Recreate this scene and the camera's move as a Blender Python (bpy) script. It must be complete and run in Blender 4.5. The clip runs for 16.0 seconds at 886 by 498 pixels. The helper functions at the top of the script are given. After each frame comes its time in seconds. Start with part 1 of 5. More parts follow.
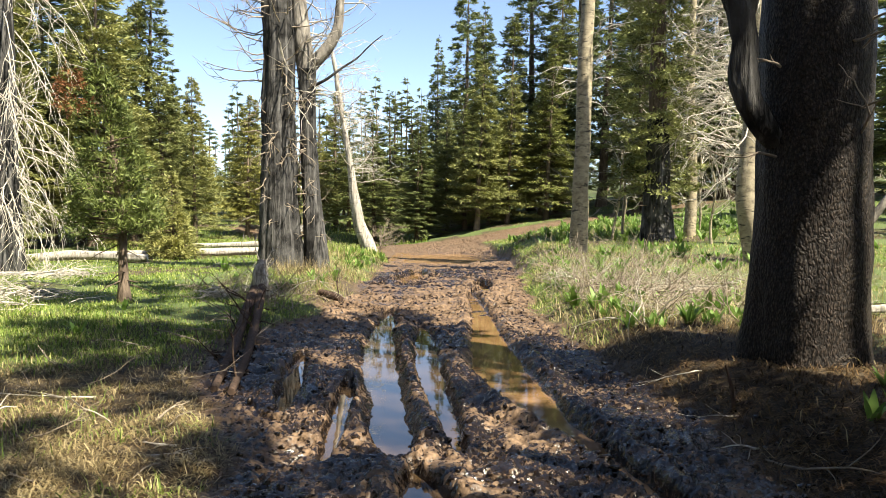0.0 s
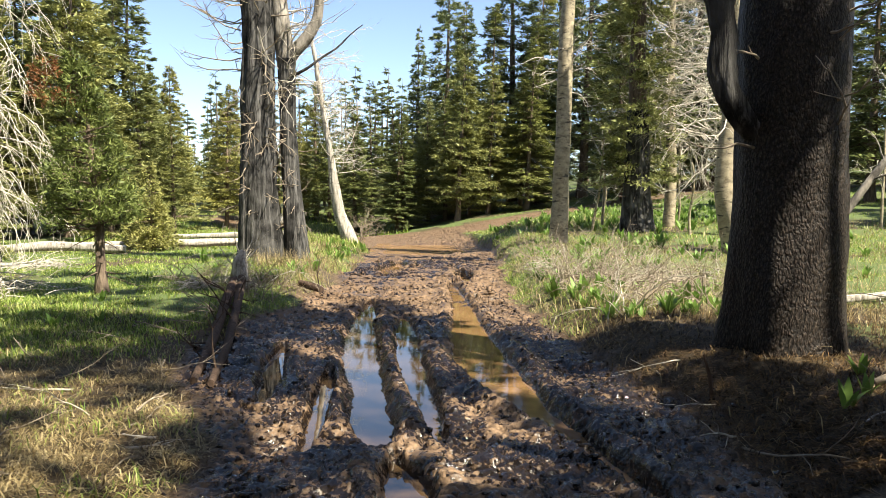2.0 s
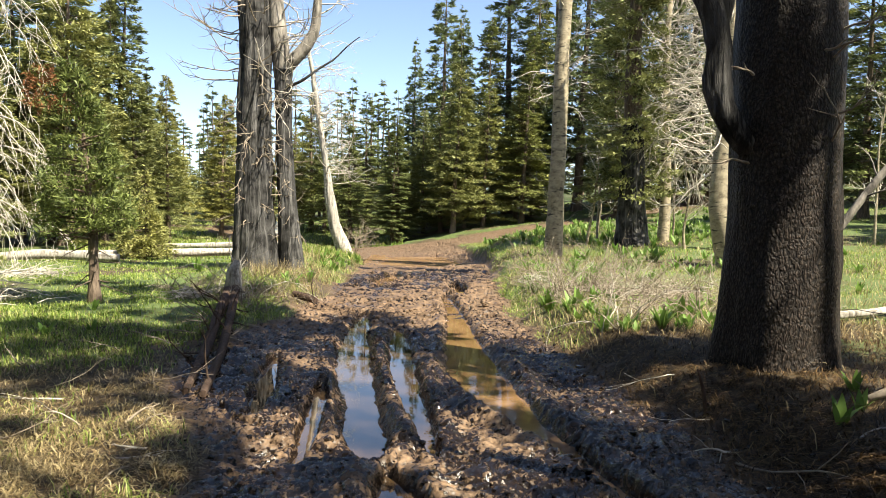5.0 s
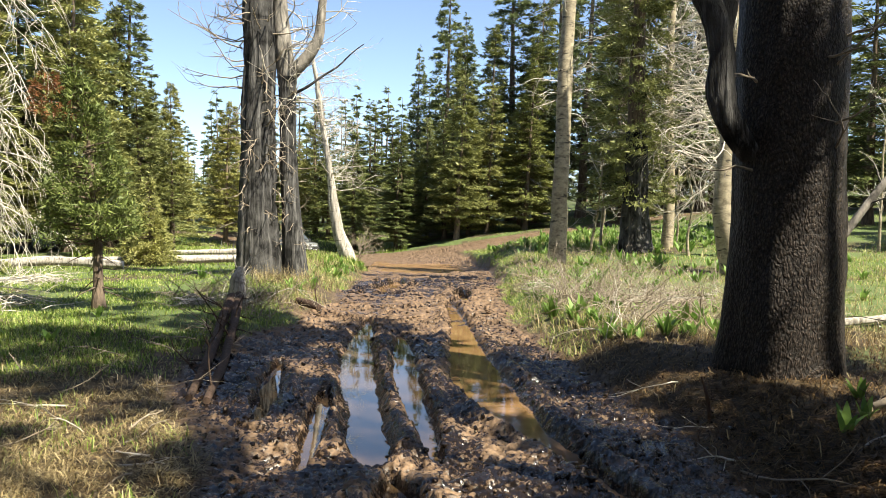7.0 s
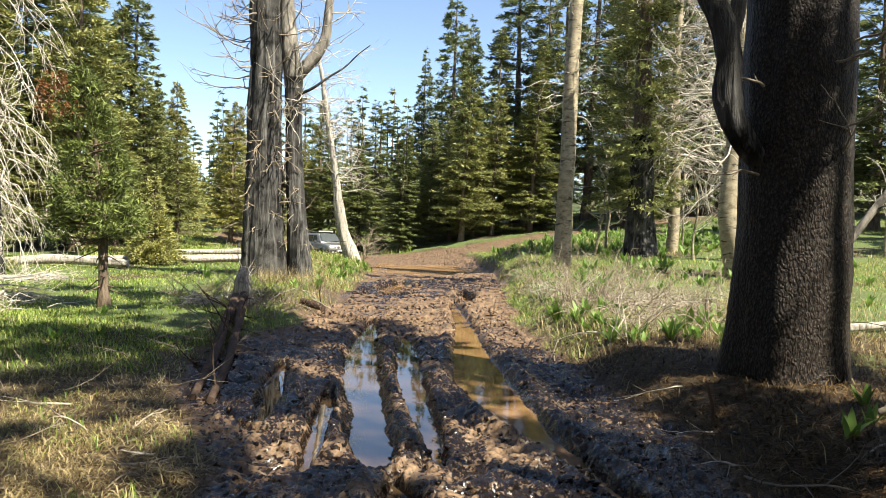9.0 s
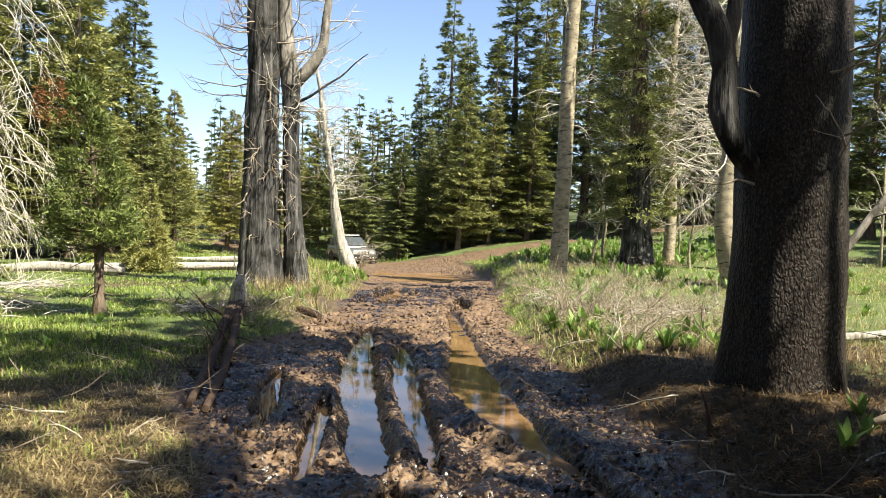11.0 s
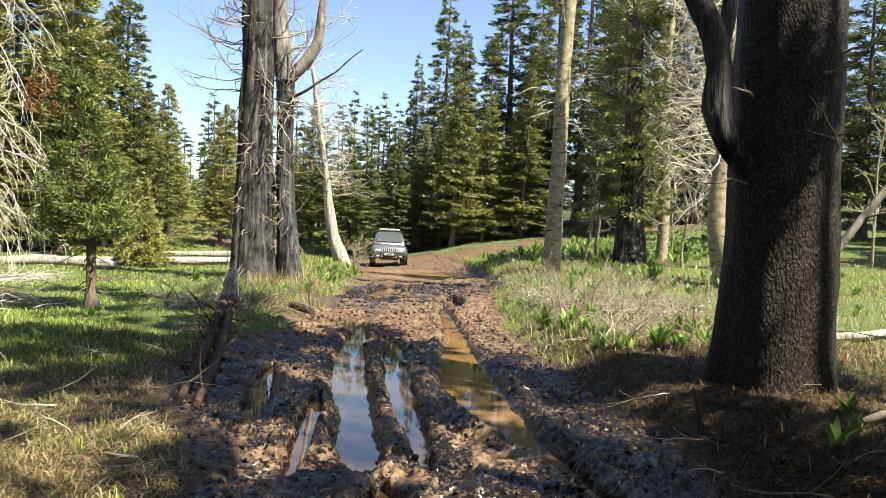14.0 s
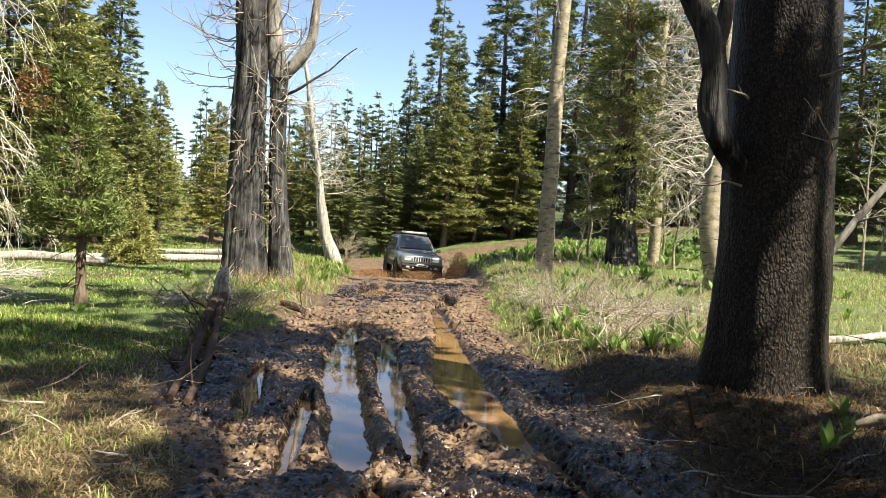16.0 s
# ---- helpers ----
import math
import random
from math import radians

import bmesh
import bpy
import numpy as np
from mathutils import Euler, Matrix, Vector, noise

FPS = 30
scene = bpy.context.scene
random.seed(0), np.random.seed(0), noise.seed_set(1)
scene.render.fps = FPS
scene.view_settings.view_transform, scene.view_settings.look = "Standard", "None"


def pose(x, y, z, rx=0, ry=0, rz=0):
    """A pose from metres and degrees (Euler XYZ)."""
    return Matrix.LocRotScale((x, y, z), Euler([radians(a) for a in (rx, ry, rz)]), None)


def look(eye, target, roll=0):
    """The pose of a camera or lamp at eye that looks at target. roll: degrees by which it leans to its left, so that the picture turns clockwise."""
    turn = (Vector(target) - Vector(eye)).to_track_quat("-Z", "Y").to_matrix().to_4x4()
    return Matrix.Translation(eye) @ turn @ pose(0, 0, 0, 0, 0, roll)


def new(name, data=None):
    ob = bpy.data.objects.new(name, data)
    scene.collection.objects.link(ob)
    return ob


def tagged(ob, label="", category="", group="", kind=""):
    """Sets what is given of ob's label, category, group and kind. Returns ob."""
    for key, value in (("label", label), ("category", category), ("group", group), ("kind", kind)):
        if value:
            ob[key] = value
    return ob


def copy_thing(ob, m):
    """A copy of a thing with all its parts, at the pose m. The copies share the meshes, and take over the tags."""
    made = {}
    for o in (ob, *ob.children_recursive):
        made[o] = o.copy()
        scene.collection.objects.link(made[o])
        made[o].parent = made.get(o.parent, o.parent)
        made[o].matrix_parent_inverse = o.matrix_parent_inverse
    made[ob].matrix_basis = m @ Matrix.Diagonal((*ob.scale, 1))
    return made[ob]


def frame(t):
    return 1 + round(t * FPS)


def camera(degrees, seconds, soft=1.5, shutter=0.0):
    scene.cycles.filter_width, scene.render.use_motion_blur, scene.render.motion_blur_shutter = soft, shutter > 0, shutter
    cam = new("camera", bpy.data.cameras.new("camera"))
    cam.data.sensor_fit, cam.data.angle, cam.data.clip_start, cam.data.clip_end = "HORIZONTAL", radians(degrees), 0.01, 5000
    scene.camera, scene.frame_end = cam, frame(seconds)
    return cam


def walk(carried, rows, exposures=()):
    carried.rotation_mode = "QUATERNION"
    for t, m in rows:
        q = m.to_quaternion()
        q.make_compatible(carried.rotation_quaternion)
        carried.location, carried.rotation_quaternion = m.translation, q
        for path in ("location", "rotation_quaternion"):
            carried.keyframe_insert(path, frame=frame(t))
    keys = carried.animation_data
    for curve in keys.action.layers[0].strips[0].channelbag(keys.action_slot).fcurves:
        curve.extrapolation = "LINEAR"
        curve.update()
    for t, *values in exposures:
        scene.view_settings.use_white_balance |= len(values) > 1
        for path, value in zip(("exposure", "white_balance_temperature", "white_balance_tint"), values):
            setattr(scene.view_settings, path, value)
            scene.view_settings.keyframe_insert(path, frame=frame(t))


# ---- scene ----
EXPOSURE, SKY, SUN = 1.55, 0.1, 5.0

# ---- camera and walk ----
cam = camera(60, 16.0, soft=0.5)
# seconds, eye, heading, tilt, lean
PATH = [
    (0, 0.000, -0.000, 1.650, 0.000, -2.865, -0.000),
    (0.5, 0.002, -0.006, 1.651, -0.583, -3.033, -0.018),
    (1, 0.007, -0.004, 1.647, -1.040, -3.292, 0.058),
    (1.5, 0.005, 0.001, 1.645, -1.310, -3.371, 0.112),
    (2, 0.002, 0.004, 1.648, -1.426, -3.555, 0.032),
    (2.5, -0.006, 0.006, 1.650, -1.566, -3.468, 0.024),
    (3, -0.008, 0.008, 1.650, -1.834, -3.374, 0.059),
    (3.5, -0.005, 0.007, 1.653, -1.952, -3.167, 0.097),
    (4, -0.004, 0.013, 1.651, -2.074, -2.863, 0.394),
    (6.5, 0.004, 0.005, 1.648, -1.606, -2.447, 0.778),
    (7, 0.002, 0.007, 1.652, -1.542, -2.168, 0.627),
    (7.5, 0.004, 0.015, 1.654, -1.504, -2.081, 0.698),
    (8, 0.003, 0.011, 1.650, -1.360, -2.104, 0.815),
    (8.5, -0.000, 0.007, 1.651, -1.231, -2.033, 0.959),
    (9, -0.002, 0.008, 1.654, -1.206, -2.046, 1.125),
    (11.5, 0.003, -0.003, 1.657, -1.450, -1.366, 1.301),
    (12, -0.002, -0.006, 1.654, -1.338, -1.668, 1.473),
    (12.5, -0.002, 0.004, 1.651, -1.472, -1.856, 1.539),
    (13, 0.000, 0.006, 1.652, -1.722, -1.846, 1.679),
    (13.5, 0.004, 0.006, 1.651, -1.825, -1.667, 1.766),
    (14, 0.007, 0.005, 1.651, -1.915, -1.639, 1.828),
    (14.5, 0.004, 0.000, 1.648, -2.078, -1.878, 1.909),
    (15, 0.007, 0.004, 1.646, -2.222, -1.895, 1.964),
    (15.5, 0.003, 0.008, 1.645, -2.524, -1.617, 2.194),
    (16, -0.013, 0.036, 1.645, -2.544, -1.617, 2.404),
]
walk(cam, [(t, pose(x, y, z, 90 + tilt, 0, head) @ pose(0, 0, 0, 0, 0, lean)) for t, x, y, z, head, tilt, lean in PATH],
     exposures=[(0, EXPOSURE + 0.05, 6900, 10), (4, EXPOSURE + 0.05, 6900, 10), (8, EXPOSURE - 0.02, 6800, 9), (16, EXPOSURE - 0.02, 6800, 9)])

# ---- daylight: high sun from the right and a little behind ----
SUN_AZ, SUN_EL = radians(131), radians(52)
world = bpy.data.worlds.new("sky")
world.use_nodes = True
scene.world = world
sky = world.node_tree.nodes.new("ShaderNodeTexSky")
sky.sky_type, sky.sun_disc = "NISHITA", False
sky.sun_elevation, sky.sun_rotation = SUN_EL, SUN_AZ
sky.altitude, sky.air_density, sky.dust_density, sky.ozone_density = 2600, 0.9, 5.0, 0.6
background = world.node_tree.nodes["Background"]
background.inputs["Strength"].default_value = SKY
world.node_tree.links.new(sky.outputs[0], background.inputs[0])
sun_way = Vector((math.sin(SUN_AZ) * math.cos(SUN_EL), math.cos(SUN_AZ) * math.cos(SUN_EL), math.sin(SUN_EL)))
sun = new("sun", bpy.data.lights.new("sun", "SUN"))
sun.data.energy, sun.data.angle, sun.data.color = SUN, radians(0.53), (1.0, 0.955, 0.81)
sun.matrix_world = look(sun_way * 60, (0, 0, 0))


# ---- materials ----
def shade(name, rough=0.7, metal=0.0, spec=0.4):
    m = bpy.data.materials.new(name)
    m.use_nodes = True
    b = m.node_tree.nodes["Principled BSDF"]
    b.inputs["Roughness"].default_value = rough
    b.inputs["Metallic"].default_value = metal
    b.inputs["Specular IOR Level"].default_value = spec
    return m, m.node_tree.nodes, m.node_tree.links, b


def coords(nodes, links, stretch=(1, 1, 1), world_space=False):
    mp = nodes.new("ShaderNodeMapping")
    mp.inputs["Scale"].default_value = stretch
    if world_space:
        links.new(nodes.new("ShaderNodeNewGeometry").outputs["Position"], mp.inputs[0])
    else:
        links.new(nodes.new("ShaderNodeTexCoord").outputs["Object"], mp.inputs[0])
    return mp.outputs[0]


def grain(nodes, links, vec, scale, detail=5, rough=0.6):
    n = nodes.new("ShaderNodeTexNoise")
    n.inputs["Scale"].default_value, n.inputs["Detail"].default_value = scale, detail
    n.inputs["Roughness"].default_value = rough
    links.new(vec, n.inputs["Vector"])
    return n.outputs["Fac"]


def ramp(nodes, links, fac, stops):
    r = nodes.new("ShaderNodeValToRGB")
    while len(r.color_ramp.elements) < len(stops):
        r.color_ramp.elements.new(0.5)
    for e, (at, c) in zip(r.color_ramp.elements, stops):
        e.position, e.color = at, (*c, 1)
    links.new(fac, r.inputs[0])
    return r.outputs[0]


def blend(nodes, links, fac, a, b, how="MIX"):
    m = nodes.new("ShaderNodeMix")
    m.data_type, m.blend_type = "RGBA", how
    for value, socket in ((fac, m.inputs[0]), (a, m.inputs[6]), (b, m.inputs[7])):
        if isinstance(value, (int, float)):
            socket.default_value = value
        elif isinstance(value, tuple):
            socket.default_value = (*value, 1)
        else:
            links.new(value, socket)
    return m.outputs[2]


def relief(nodes, links, b, fac, strength, distance):
    n = nodes.new("ShaderNodeBump")
    n.inputs["Strength"].default_value, n.inputs["Distance"].default_value = strength, distance
    links.new(fac, n.inputs["Height"])
    links.new(n.outputs[0], b.inputs["Normal"])


def attribute(nodes, name):
    a = nodes.new("ShaderNodeAttribute")
    a.attribute_name = name
    return a.outputs["Fac"]


def earth():
    """Mud, litter and meadow soil in one sheet; 'mud' and the mask of wetness and painted shade are laid down with the
    shape of the track.
    """
    m, n, k, b = shade("earth", 0.85, 0, 0.5)
    v = coords(n, k, world_space=True)
    fine, mid, clump = grain(n, k, v, 38, 6), grain(n, k, v, 7, 5), grain(n, k, v, 17, 3)
    mud = ramp(n, k, mid, [(0.3, (0.085, 0.047, 0.024)), (0.55, (0.175, 0.108, 0.062)), (0.75, (0.32, 0.21, 0.128))])
    mud = blend(n, k, 0.55, mud, ramp(n, k, fine, [(0.35, (0.04, 0.022, 0.012)), (0.65, (0.32, 0.21, 0.125))]))
    # near black: colour of wet mud with the depth of its shade put in
    wet_shaded_mud = blend(n, k, 0.5, ramp(n, k, fine, [(0.35, (0.003, 0.0025, 0.0022)), (0.7, (0.024, 0.015, 0.010))]), (0.007, 0.005, 0.004))
    soil = ramp(n, k, blend(n, k, 0.5, mid, fine), [(0.35, (0.014, 0.009, 0.005)), (0.5, (0.05, 0.034, 0.017)), (0.68, (0.17, 0.12, 0.06))])
    green = ramp(n, k, fine, [(0.35, (0.03, 0.05, 0.012)), (0.65, (0.12, 0.16, 0.04))])
    soil = blend(n, k, attribute(n, "green"), soil, green)
    # the wet film breaks up into patches a few centimetres wide
    film = n.new("ShaderNodeMath")
    film.operation = "MULTIPLY_ADD"
    k.new(blend(n, k, 0.4, clump, fine), film.inputs[0])
    film.inputs[1].default_value, film.inputs[2].default_value = 7.0, -3.3
    together = n.new("ShaderNodeMath")
    together.operation, together.use_clamp = "ADD", True
    k.new(attribute(n, "wet_shade"), together.inputs[0])
    k.new(film.outputs[0], together.inputs[1])
    only_mud = n.new("ShaderNodeMath")
    only_mud.operation = "MULTIPLY"
    k.new(together.outputs[0], only_mud.inputs[0])
    k.new(attribute(n, "mud"), only_mud.inputs[1])
    wet_shade = only_mud.outputs[0]
    colour = blend(n, k, attribute(n, "mud"), soil, blend(n, k, wet_shade, mud, wet_shaded_mud))
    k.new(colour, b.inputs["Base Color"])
    r = n.new("ShaderNodeMapRange")
    k.new(wet_shade, r.inputs[0])
    r.inputs[3].default_value, r.inputs[4].default_value = 0.8, 0.03
    lo = n.new("ShaderNodeMath")
    lo.operation, lo.use_clamp = "MULTIPLY_ADD", True
    k.new(mid, lo.inputs[0])
    lo.inputs[1].default_value = 0.10
    k.new(r.outputs[0], lo.inputs[2])
    k.new(lo.outputs[0], b.inputs["Roughness"])
    relief(n, k, b, blend(n, k, 0.5, grain(n, k, v, 46, 2), grain(n, k, v, 15, 2)), 1.0, 0.014)
    return m


def puddle_water(name="muddy_water", rough=0.02, ripple=0.05, low=(0.15, 0.085, 0.038), high=(0.27, 0.16, 0.078), ior=1.45):
    m, n, k, b = shade(name, rough, 0, 0.5)
    v = coords(n, k, world_space=True)
    k.new(ramp(n, k, grain(n, k, v, 1.6, 3), [(0.35, low), (0.7, high)]), b.inputs["Base Color"])
    b.inputs["IOR"].default_value = ior
    relief(n, k, b, grain(n, k, v, 9, 2), ripple, 0.01)
    return m


def needles(name, dark, light, dead=None):
    m, n, k, b = shade(name, 0.55, 0, 0.35)
    isl = n.new("ShaderNodeNewGeometry").outputs["Random Per Island"]
    v = coords(n, k, world_space=True)
    patch = grain(n, k, v, 0.8, 2)
    c = blend(n, k, isl, dark, light)
    c = blend(n, k, ramp(n, k, patch, [(0.4, (0, 0, 0)), (0.65, (0.8, 0.8, 0.8))]), c, light)
    tint = ramp(n, k, n.new("ShaderNodeObjectInfo").outputs["Random"], [(0, (0.85, 0.9, 0.92)), (1, (1.14, 1.08, 0.9))])
    c = blend(n, k, 1.0, c, tint, "MULTIPLY")
    k.new(c, b.inputs["Base Color"])
    t = n.new("ShaderNodeBsdfTranslucent")
    k.new(c, t.inputs["Color"])
    mix = n.new("ShaderNodeMixShader")
    mix.inputs[0].default_value = 0.2
    k.new(b.outputs[0], mix.inputs[1])
    k.new(t.outputs[0], mix.inputs[2])
    k.new(mix.outputs[0], n["Material Output"].inputs["Surface"])
    return m


def bark(name, dark, light, stretch, scale, strength=0.9, distance=0.04, rough=0.9, spots=None, low=0.34):
    m, n, k, b = shade(name, rough, 0, 0.3)
    v = coords(n, k, stretch)
    a, f = grain(n, k, v, scale, 6, 0.65), grain(n, k, coords(n, k), 2.2, 4)
    c = ramp(n, k, a, [(low, dark), (low + 0.26, light)])
    c = blend(n, k, ramp(n, k, f, [(0.4, (0, 0, 0)), (0.7, (0.7, 0.7, 0.7))]), c, blend(n, k, 0.5, dark, light))
    if spots:
        s = grain(n, k, coords(n, k, (1, 1, 4)), 3.2, 4)
        c = blend(n, k, ramp(n, k, s, [(0.58, (0, 0, 0)), (0.66, (1, 1, 1))]), c, spots)
    k.new(c, b.inputs["Base Color"])
    relief(n, k, b, a, strength, distance)
    return m


def scaly_bark():
    """Thick grey-brown plates of an old fir."""
    m, n, k, b = shade("scaly_bark", 0.6, 0, 0.22)
    v = coords(n, k, (1, 1, 0.55))
    wob = grain(n, k, v, 6, 4)
    add = n.new("ShaderNodeVectorMath")
    add.operation = "MULTIPLY_ADD"
    k.new(wob, add.inputs[0])
    add.inputs[1].default_value = (0.16, 0.16, 0.16)
    k.new(v, add.inputs[2])
    vo = n.new("ShaderNodeTexVoronoi")
    vo.feature = "F1"
    vo.inputs["Scale"].default_value = 38
    k.new(add.outputs[0], vo.inputs["Vector"])
    fine = grain(n, k, v, 70, 4)
    # base colours set near black, so part of the trunk's shade is in them
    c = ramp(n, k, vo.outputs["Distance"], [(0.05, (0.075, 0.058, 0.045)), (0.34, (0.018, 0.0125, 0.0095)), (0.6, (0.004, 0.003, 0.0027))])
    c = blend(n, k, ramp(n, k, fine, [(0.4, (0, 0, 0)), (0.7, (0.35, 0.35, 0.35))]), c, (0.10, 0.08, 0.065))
    k.new(c, b.inputs["Base Color"])
    inv = n.new("ShaderNodeMath")
    inv.operation = "SUBTRACT"
    inv.inputs[0].default_value = 1.0
    k.new(vo.outputs["Distance"], inv.inputs[1])
    relief(n, k, b, blend(n, k, 0.35, inv.outputs[0], fine), 1.0, 0.022)
    return m


def plain(name, colour, rough=0.6, metal=0.0, vary=0.15, scale=12, bump=0.0):
    m, n, k, b = shade(name, rough, metal)
    f = grain(n, k, coords(n, k), scale, 4)
    lo, hi = tuple(c * (1 - vary) for c in colour), tuple(min(1, c * (1 + vary)) for c in colour)
    k.new(ramp(n, k, f, [(0.3, lo), (0.7, hi)]), b.inputs["Base Color"])
    if bump:
        relief(n, k, b, f, 0.6, bump)
    return m


def leaf(name, stops):
    m, n, k, b = shade(name, 0.5, 0, 0.35)
    c = ramp(n, k, n.new("ShaderNodeNewGeometry").outputs["Random Per Island"], stops)
    k.new(c, b.inputs["Base Color"])
    t = n.new("ShaderNodeBsdfTranslucent")
    k.new(c, t.inputs["Color"])
    mix = n.new("ShaderNodeMixShader")
    mix.inputs[0].default_value = 0.35
    k.new(b.outputs[0], mix.inputs[1])
    k.new(t.outputs[0], mix.inputs[2])
    k.new(mix.outputs[0], n["Material Output"].inputs["Surface"])
    return m


EARTH, WATER, CHURNED = earth(), puddle_water(), puddle_water("churned_muddy_water", 0.22, 0.9, (0.2, 0.115, 0.055), (0.34, 0.21, 0.11))
DEEP = puddle_water("dark_puddle_water", 0.012, 0.03, (0.035, 0.022, 0.012), (0.085, 0.052, 0.026), 1.6)
FIR = needles("fir_needles", (0.03, 0.046, 0.015), (0.26, 0.285, 0.105))
PINE = needles("pine_needles", (0.05, 0.066, 0.02), (0.34, 0.34, 0.13))
BLUE_FIR = needles("far_fir_needles", (0.045, 0.07, 0.036), (0.25, 0.285, 0.135))
YOUNG = needles("young_pine_needles", (0.018, 0.03, 0.009), (0.23, 0.27, 0.075))
RUST = needles("dead_needles", (0.18, 0.07, 0.03), (0.32, 0.14, 0.06))
SCALY = scaly_bark()
TRUNK = bark("conifer_bark", (0.05, 0.035, 0.025), (0.2, 0.15, 0.11), (1, 1, 0.2), 14)
CHAR = bark("charred_wood", (0.008, 0.0075, 0.007), (0.25, 0.24, 0.23), (1, 1, 0.1), 8, 1.0, 0.12, low=0.5)
ASPEN = bark("aspen_bark", (0.13, 0.105, 0.072), (0.38, 0.325, 0.225), (1, 1, 1.4), 6, 0.4, 0.015, 0.7, (0.05, 0.042, 0.033))
BLEACHED = bark("bleached_wood", (0.10, 0.085, 0.07), (0.5, 0.46, 0.40), (1, 1, 0.12), 16, 0.8, 0.02, spots=(0.14, 0.12, 0.10))
WEATHERED = bark("weathered_grey_wood", (0.04, 0.036, 0.032), (0.32, 0.29, 0.25), (1, 1, 0.3), 7, 0.9, 0.04, low=0.38)
GREY_TWIG = plain("grey_dead_twig", (0.25, 0.205, 0.155), 0.85, 0, 0.4, 20)
PALE_TWIG = plain("pale_dead_twig", (0.44, 0.40, 0.34), 0.8, 0, 0.4, 20)
LOG_DARK = bark("dark_wet_log_bark", (0.018, 0.012, 0.009), (0.10, 0.062, 0.043), (1, 1, 0.25), 18)
GRASS = leaf("meadow_grass", [(0, (0.08, 0.15, 0.018)), (0.5, (0.21, 0.30, 0.045)), (1, (0.47, 0.47, 0.18))])
STRAW = leaf("dry_grass", [(0, (0.07, 0.046, 0.02)), (0.5, (0.25, 0.19, 0.09)), (1, (0.56, 0.46, 0.26))])
LITTER = leaf("brown_needle_litter", [(0, (0.018, 0.011, 0.006)), (0.6, (0.085, 0.05, 0.022)), (1, (0.27, 0.175, 0.08))])
BROAD = leaf("broad_green_leaf", [(0, (0.09, 0.17, 0.03)), (0.6, (0.18, 0.29, 0.06)), (1, (0.36, 0.45, 0.16))])


# ---- mesh tools ----
def mesh(name, verts, faces, material, smooth=False, fields=None):
    """A mesh of quads (or triangles) from arrays."""
    verts, faces = np.asarray(verts, np.float32), np.asarray(faces, np.int32)
    me = bpy.data.meshes.new(name)
    n, k = faces.shape
    me.vertices.add(len(verts))
    me.vertices.foreach_set("co", verts.ravel())
    me.loops.add(n * k)
    me.loops.foreach_set("vertex_index", faces.ravel())
    me.polygons.add(n)
    me.polygons.foreach_set("loop_start", np.arange(n, dtype=np.int32) * k)
    if smooth:
        me.polygons.foreach_set("use_smooth", np.ones(n, bool))
    for key, values in (fields or {}).items():
        me.attributes.new(key, "FLOAT", "POINT").data.foreach_set("value", np.asarray(values, np.float32))
    me.materials.append(material)
    me.update(calc_edges=True)
    me.validate()
    return me


def part(name, me, parent=None, label=""):
    ob = new(name, me)
    ob.parent = parent
    if label:
        tagged(ob, label)
    return ob


class Geo:
    """Gathers quads."""

    def __init__(self):
        self.v, self.f, self.n = [], [], 0

    def add(self, v, f):
        self.v.append(np.asarray(v, float))
        self.f.append(np.asarray(f, int) + self.n)
        self.n += len(v)

    def mesh(self, name, material, smooth=True):
        return mesh(name, np.concatenate(self.v), np.concatenate(self.f), material, smooth)


def tube(geo, pts, radii, sides=6, wobble=None):
    """A bent, tapering round bar along pts."""
    pts, radii = np.asarray(pts, float), np.asarray(radii, float)
    d = np.gradient(pts, axis=0)
    d /= np.linalg.norm(d, axis=1)[:, None] + 1e-9
    ref = np.array([1.0, 0, 0]) if abs(d[0, 0]) < 0.8 else np.array([0, 1.0, 0])
    a = np.cross(d, ref)
    a /= np.linalg.norm(a, axis=1)[:, None]
    b = np.cross(d, a)
    th = np.arange(sides) * 2 * np.pi / sides
    r = np.repeat(radii[:, None], sides, 1)
    if wobble is not None:
        r = r * wobble(th, np.linspace(0, 1, len(pts)))
    ring = pts[:, None] + r[..., None] * (np.cos(th)[None, :, None] * a[:, None] + np.sin(th)[None, :, None] * b[:, None])
    n = len(pts)
    i, j = np.meshgrid(np.arange(n - 1), np.arange(sides), indexing="ij")
    j2 = (j + 1) % sides
    f = np.stack([i * sides + j, i * sides + j2, (i + 1) * sides + j2, (i + 1) * sides + j], -1).reshape(-1, 4)
    geo.add(ring.reshape(-1, 3), f)


def smooth_line(pts, n):
    """n points along a soft curve through pts."""
    pts = np.asarray(pts, float)
    s = np.r_[0, np.cumsum(np.linalg.norm(np.diff(pts, axis=0), axis=1))]
    q = np.linspace(0, s[-1], n)
    out = np.stack([np.interp(q, s, pts[:, c]) for c in range(pts.shape[1])], 1)
    for _ in range(2):
        out[1:-1] = (out[:-2] + 2 * out[1:-1] + out[2:]) / 4
    return out


